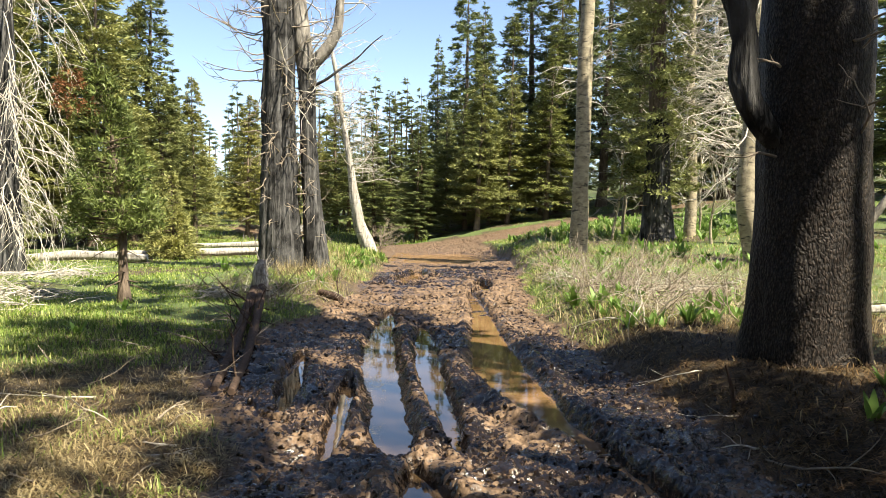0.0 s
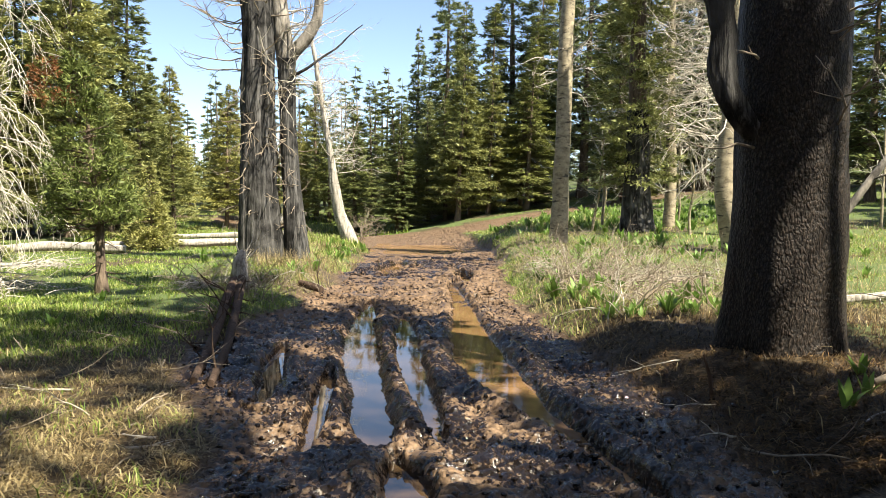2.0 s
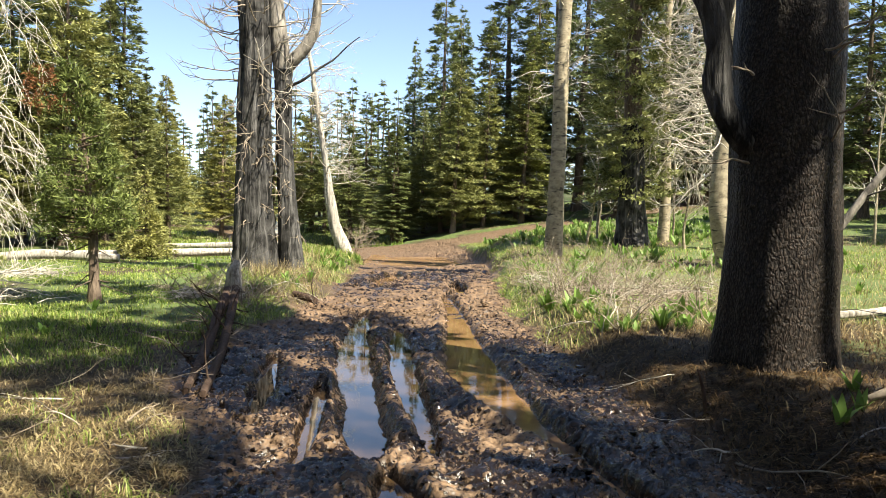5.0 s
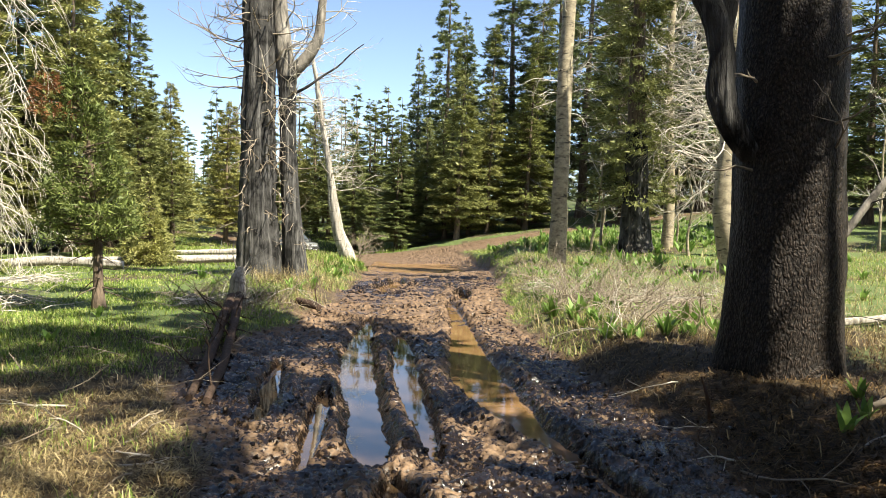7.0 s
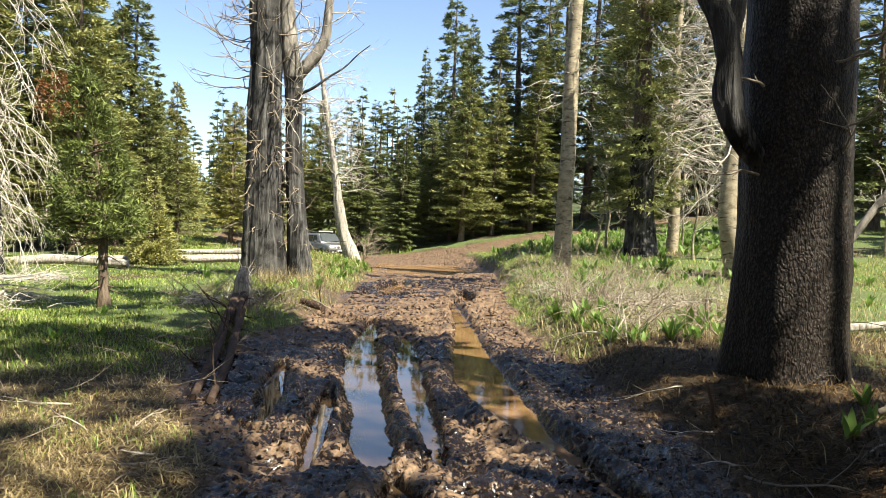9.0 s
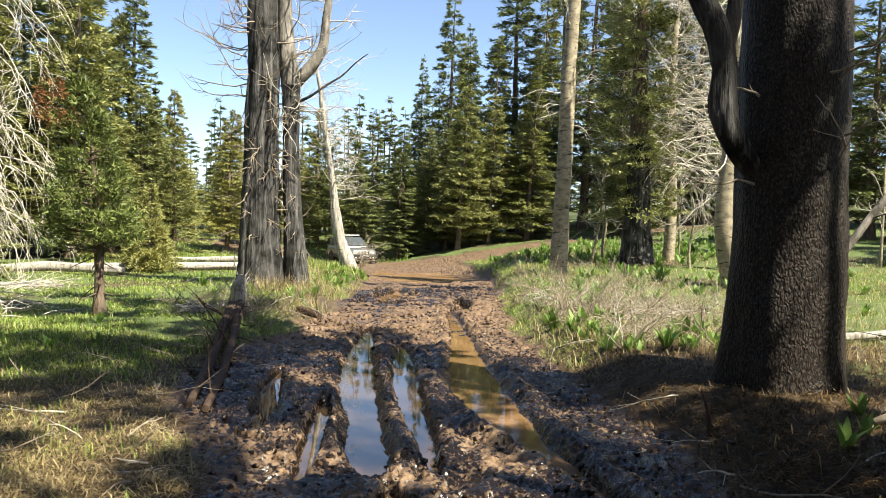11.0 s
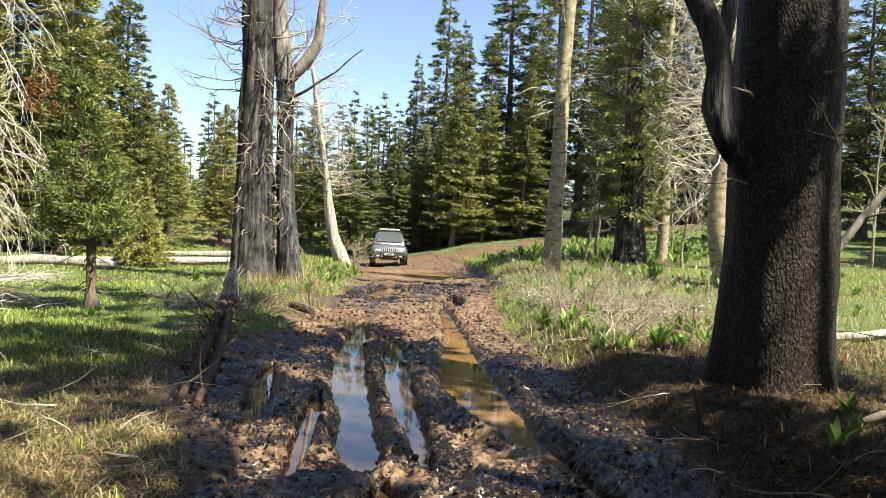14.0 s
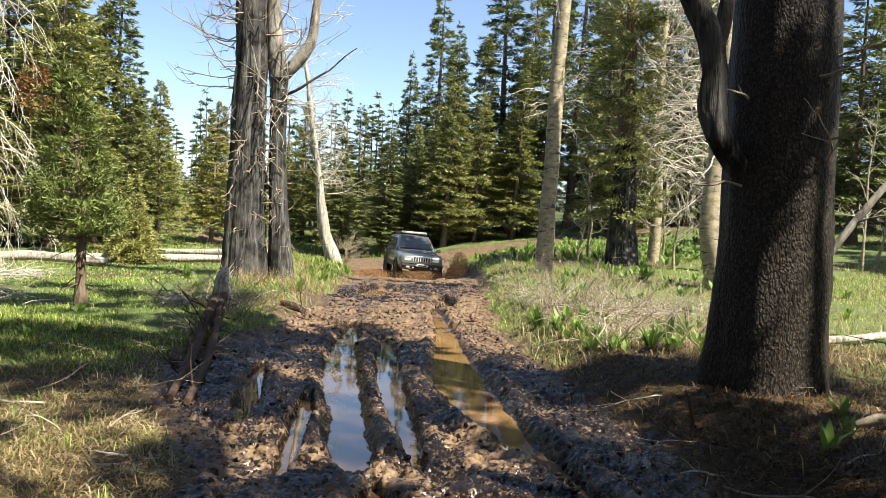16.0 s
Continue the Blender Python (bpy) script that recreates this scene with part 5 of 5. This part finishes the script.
    for s in (-1, 1):
        solid("rack_side", box(s * 0.53, 0.8, 1.90, 0.03, 1.6, 0.03, 0.01), CLADDING, rack)
        for y in (0.05, 0.6, 1.1, 1.55):
            solid("rack_post", box(s * 0.53, y, 1.84, 0.025, 0.025, 0.12, 0.005), CLADDING, rack)
    for i in range(8):
        solid("rack_slat", box(0, 0.12 + i * 0.2, 1.835, 1.04, 0.03, 0.02, 0.005), CLADDING, rack)
    wheels = [wheel(thing, sx * 0.80, y, 0.385) for sx in (-1, 1) for y in (-1.42, 1.27)]
    return thing, wheels


CAR, WHEELS = car()

SPLASH = plain("flying_muddy_water", (0.22, 0.125, 0.065), 0.4, 0, 0.4, 6)


def spray_cloud(name, label, seed, count, spread, fan, drop):
    """Droplets and shreds of thrown mud, one rigid cluster."""
    rng = np.random.default_rng(seed)
    bv = np.array([(1, 0, -0.6), (-1, 0.4, -0.6), (0, -0.3, 1.2)], float)
    bf = np.array([(0, 1, 2)])
    turn = rng.uniform(0, 6.283, count)
    u = rng.uniform(0, 1, count) ** 0.8
    a = rng.normal(0, 0.5, count)
    pos = np.stack([spread[0] * (u * fan + a * (0.3 + 0.7 * u)), spread[1] * rng.normal(0, 0.5, count) * (0.4 + u), spread[2] * u * (1 - 0.25 * a * a)], 1)
    size = drop * rng.gamma(1.6, 0.6, count) * (1.3 - 0.7 * u)
    pull = np.stack([1 + 0 * u, 1 + 0 * u, rng.uniform(1, 2.2, count)], 1)
    bv = np.stack([bv[None, :, 0] * np.cos(turn)[:, None] - bv[None, :, 1] * np.sin(turn)[:, None],
                   bv[None, :, 0] * np.sin(turn)[:, None] + bv[None, :, 1] * np.cos(turn)[:, None], np.repeat(bv[None, :, 2], count, 0)], -1)
    v = (bv * (size[:, None] * pull)[:, None] * rng.uniform(0.5, 1.5, (count, 3, 1)) + pos[:, None]).reshape(-1, 3)
    f = (bf[None] + (np.arange(count) * 3)[:, None, None]).reshape(-1, 3)
    return tagged(new(name, mesh(name, v, f, SPLASH, True)), label, "splash", "mud thrown by the wheels")


# start time, place, speed, size, lean, droplets, rest height below the puddle
THROWS = [
    (14.38, (0.1, 35.2), (0.9, -1.2, 2.4), (0.3, 0.3, 0.7), 0.6, 300, 0.026),
    (14.72, (0.40, 34.6), (0.8, -1.6, 5.0), (0.22, 0.3, 1.4), 1.2, 520, 0.028),
    (14.9, (0.62, 33.8), (0.9, -1.4, 5.3), (0.3, 0.35, 1.4), 0.9, 560, 0.028),
    (15.12, (0.85, 33.0), (0.9, -1.0, 4.8), (0.35, 0.4, 1.2), 0.7, 420, 0.026),
    (15.35, (1.2, 32.2), (1.2, -0.8, 3.6), (0.5, 0.5, 0.9), 0.9, 280, 0.024),
    (15.5, (1.4, 31.6), (2.2, -0.6, 2.6), (0.8, 0.5, 0.5), 1.0, 300, 0.022),
    (15.65, (1.8, 31.0), (2.6, -0.6, 2.2), (1.1, 0.6, 0.45), 1.0, 420, 0.022),
    (15.72, (1.2, 30.4), (2.0, -0.6, 2.2), (1.2, 0.6, 0.4), 0.6, 420, 0.022),
    (14.65, (-1.5, 35.4), (-0.4, -1.0, 1.9), (0.4, 0.3, 0.4), -0.5, 300, 0.026),
    (14.85, (-1.4, 34.4), (-0.6, -1.1, 2.5), (0.55, 0.4, 0.5), -0.6, 560, 0.028),
    (15.05, (-1.2, 33.6), (-0.9, -1.0, 3.1), (0.6, 0.4, 0.7), -0.8, 560, 0.026),
    (15.28, (-1.0, 32.8), (-0.8, -0.7, 2.8), (0.6, 0.5, 0.6), -0.7, 420, 0.024),
    (15.48, (-0.9, 32.0), (-1.1, -0.6, 2.3), (0.7, 0.5, 0.5), -0.9, 360, 0.022),
    (15.65, (-0.9, 31.3), (-1.2, -0.4, 2.2), (0.8, 0.5, 0.45), -0.9, 420, 0.022),
    (15.72, (-0.7, 30.8), (-0.9, -0.4, 2.3), (0.9, 0.5, 0.45), -0.6, 520, 0.022),
    (15.0, (-0.1, 32.4), (0.2, -1.6, 2.0), (1.2, 0.3, 0.35), 0.0, 420, 0.022),
    (15.35, (0.2, 31.2), (0.2, -1.4, 2.2), (1.2, 0.3, 0.35), 0.0, 460, 0.022),
    (15.62, (0.5, 30.2), (0.2, -1.4, 2.5), (1.2, 0.3, 0.45), 0.0, 620, 0.022),
]
SPRAYS = [spray_cloud("mud_splash", "spray of thrown brown muddy water beside the car", 500 + i, n * 20, size, lean, drop * 0.27) for i, (t, p, v, size, lean, n, drop) in enumerate(THROWS)]

# seconds, nose x, nose y, heading, nose-down pitch, lean
DRIVE = [
    (0, -10.56, 56.10, 40, 0, 0),
    (2.5, -10.29, 55.77, 40, 0, 0),
    (4, -10.01, 55.44, 40, 0, 0),
    (5, -9.74, 55.17, 40, 0, 0),
    (6.3, -9.02, 54.45, 38, 0, 1),
    (7, -7.92, 53.35, 36, 0, 0),
    (8, -6.82, 51.70, 34, 1, -1),
    (9, -5.72, 50.38, 32, 0, 1),
    (10, -4.68, 48.84, 28, 0, 0),
    (11.3, -3.35, 46.75, 25, 1, -1),
    (12, -2.53, 45.10, 22, 1, -2),
    (12.5, -1.96, 44.00, 18, 1, 1),
    (13, -1.65, 42.90, 11, 0, 0),
    (13.5, -1.62, 41.58, 4, 1, 0),
    (14, -1.40, 38.30, 3, 0, 1),
    (14.5, -1.09, 35.75, 5, -2, 0),
    (14.75, -0.77, 34.85, 8, 0, 2),
    (15, -0.40, 34.32, 11, 2, 1),
    (15.25, -0.10, 33.22, 10, 3, 2),
    (15.5, 0.10, 32.12, 10, 2, 3),
    (16, 0.47, 30.25, 10, 1, 3),
]


def motions():
    """The drive of the car, the roll of its wheels and the mud they throw."""
    rows, rolled, gone, before = [], [], 0.0, None
    table = np.array(DRIVE)
    for t, x, y, head, pitch, lean in DRIVE:
        a = radians(head)
        cx, cy = x - 2.25 * math.sin(a), y + 2.25 * math.cos(a)
        z = float(np.mean(ground(np.array([cx, x, cx - 0.7, cx + 0.7]), np.array([cy, y + 0.8, cy, cy]), False))) - 0.03
        if t > 14.6:
            z -= 0.16 * min(1, (t - 14.6) / 0.5)
        rows.append((t, pose(cx, cy, z, pitch, lean, head)))
    walk(CAR, rows)
    times = np.arange(0, 16.01, 0.1)
    px, py = np.interp(times, table[:, 0], table[:, 1]), np.interp(times, table[:, 0], table[:, 2])
    way = np.r_[0, np.cumsum(np.hypot(np.diff(px), np.diff(py)))]
    for hub in WHEELS:
        x, y, z = hub.location
        walk(hub, [(float(t), pose(x, y, z, math.degrees(d / 0.385), 0, 0)) for t, d in zip(times, way)])
    for ob, (t0, (x, y), (vx, vy, vz), size, lean, n, drop) in zip(SPRAYS, THROWS):
        low = -0.6 - 1.6 * size[2]
        rows = [(0, pose(x, y, low)), (t0 - 0.1, pose(x, y, low))]
        t = t0
        while t < 16.05:
            k = t - t0
            h = -0.6 - 0.5 * size[2] + vz * k - 4.4 * k * k
            rows.append((round(min(t, 16.0), 2), pose(x + vx * k, y + vy * k, max(h, low), 0, 25 * lean * k, 0)))
            t += 0.1
        rows = [r for i, r in enumerate(rows) if i == 0 or r[0] > rows[i - 1][0]]
        if rows[-1][0] < 16:
            rows.append((16, rows[-1][1]))
        walk(ob, rows)


motions()
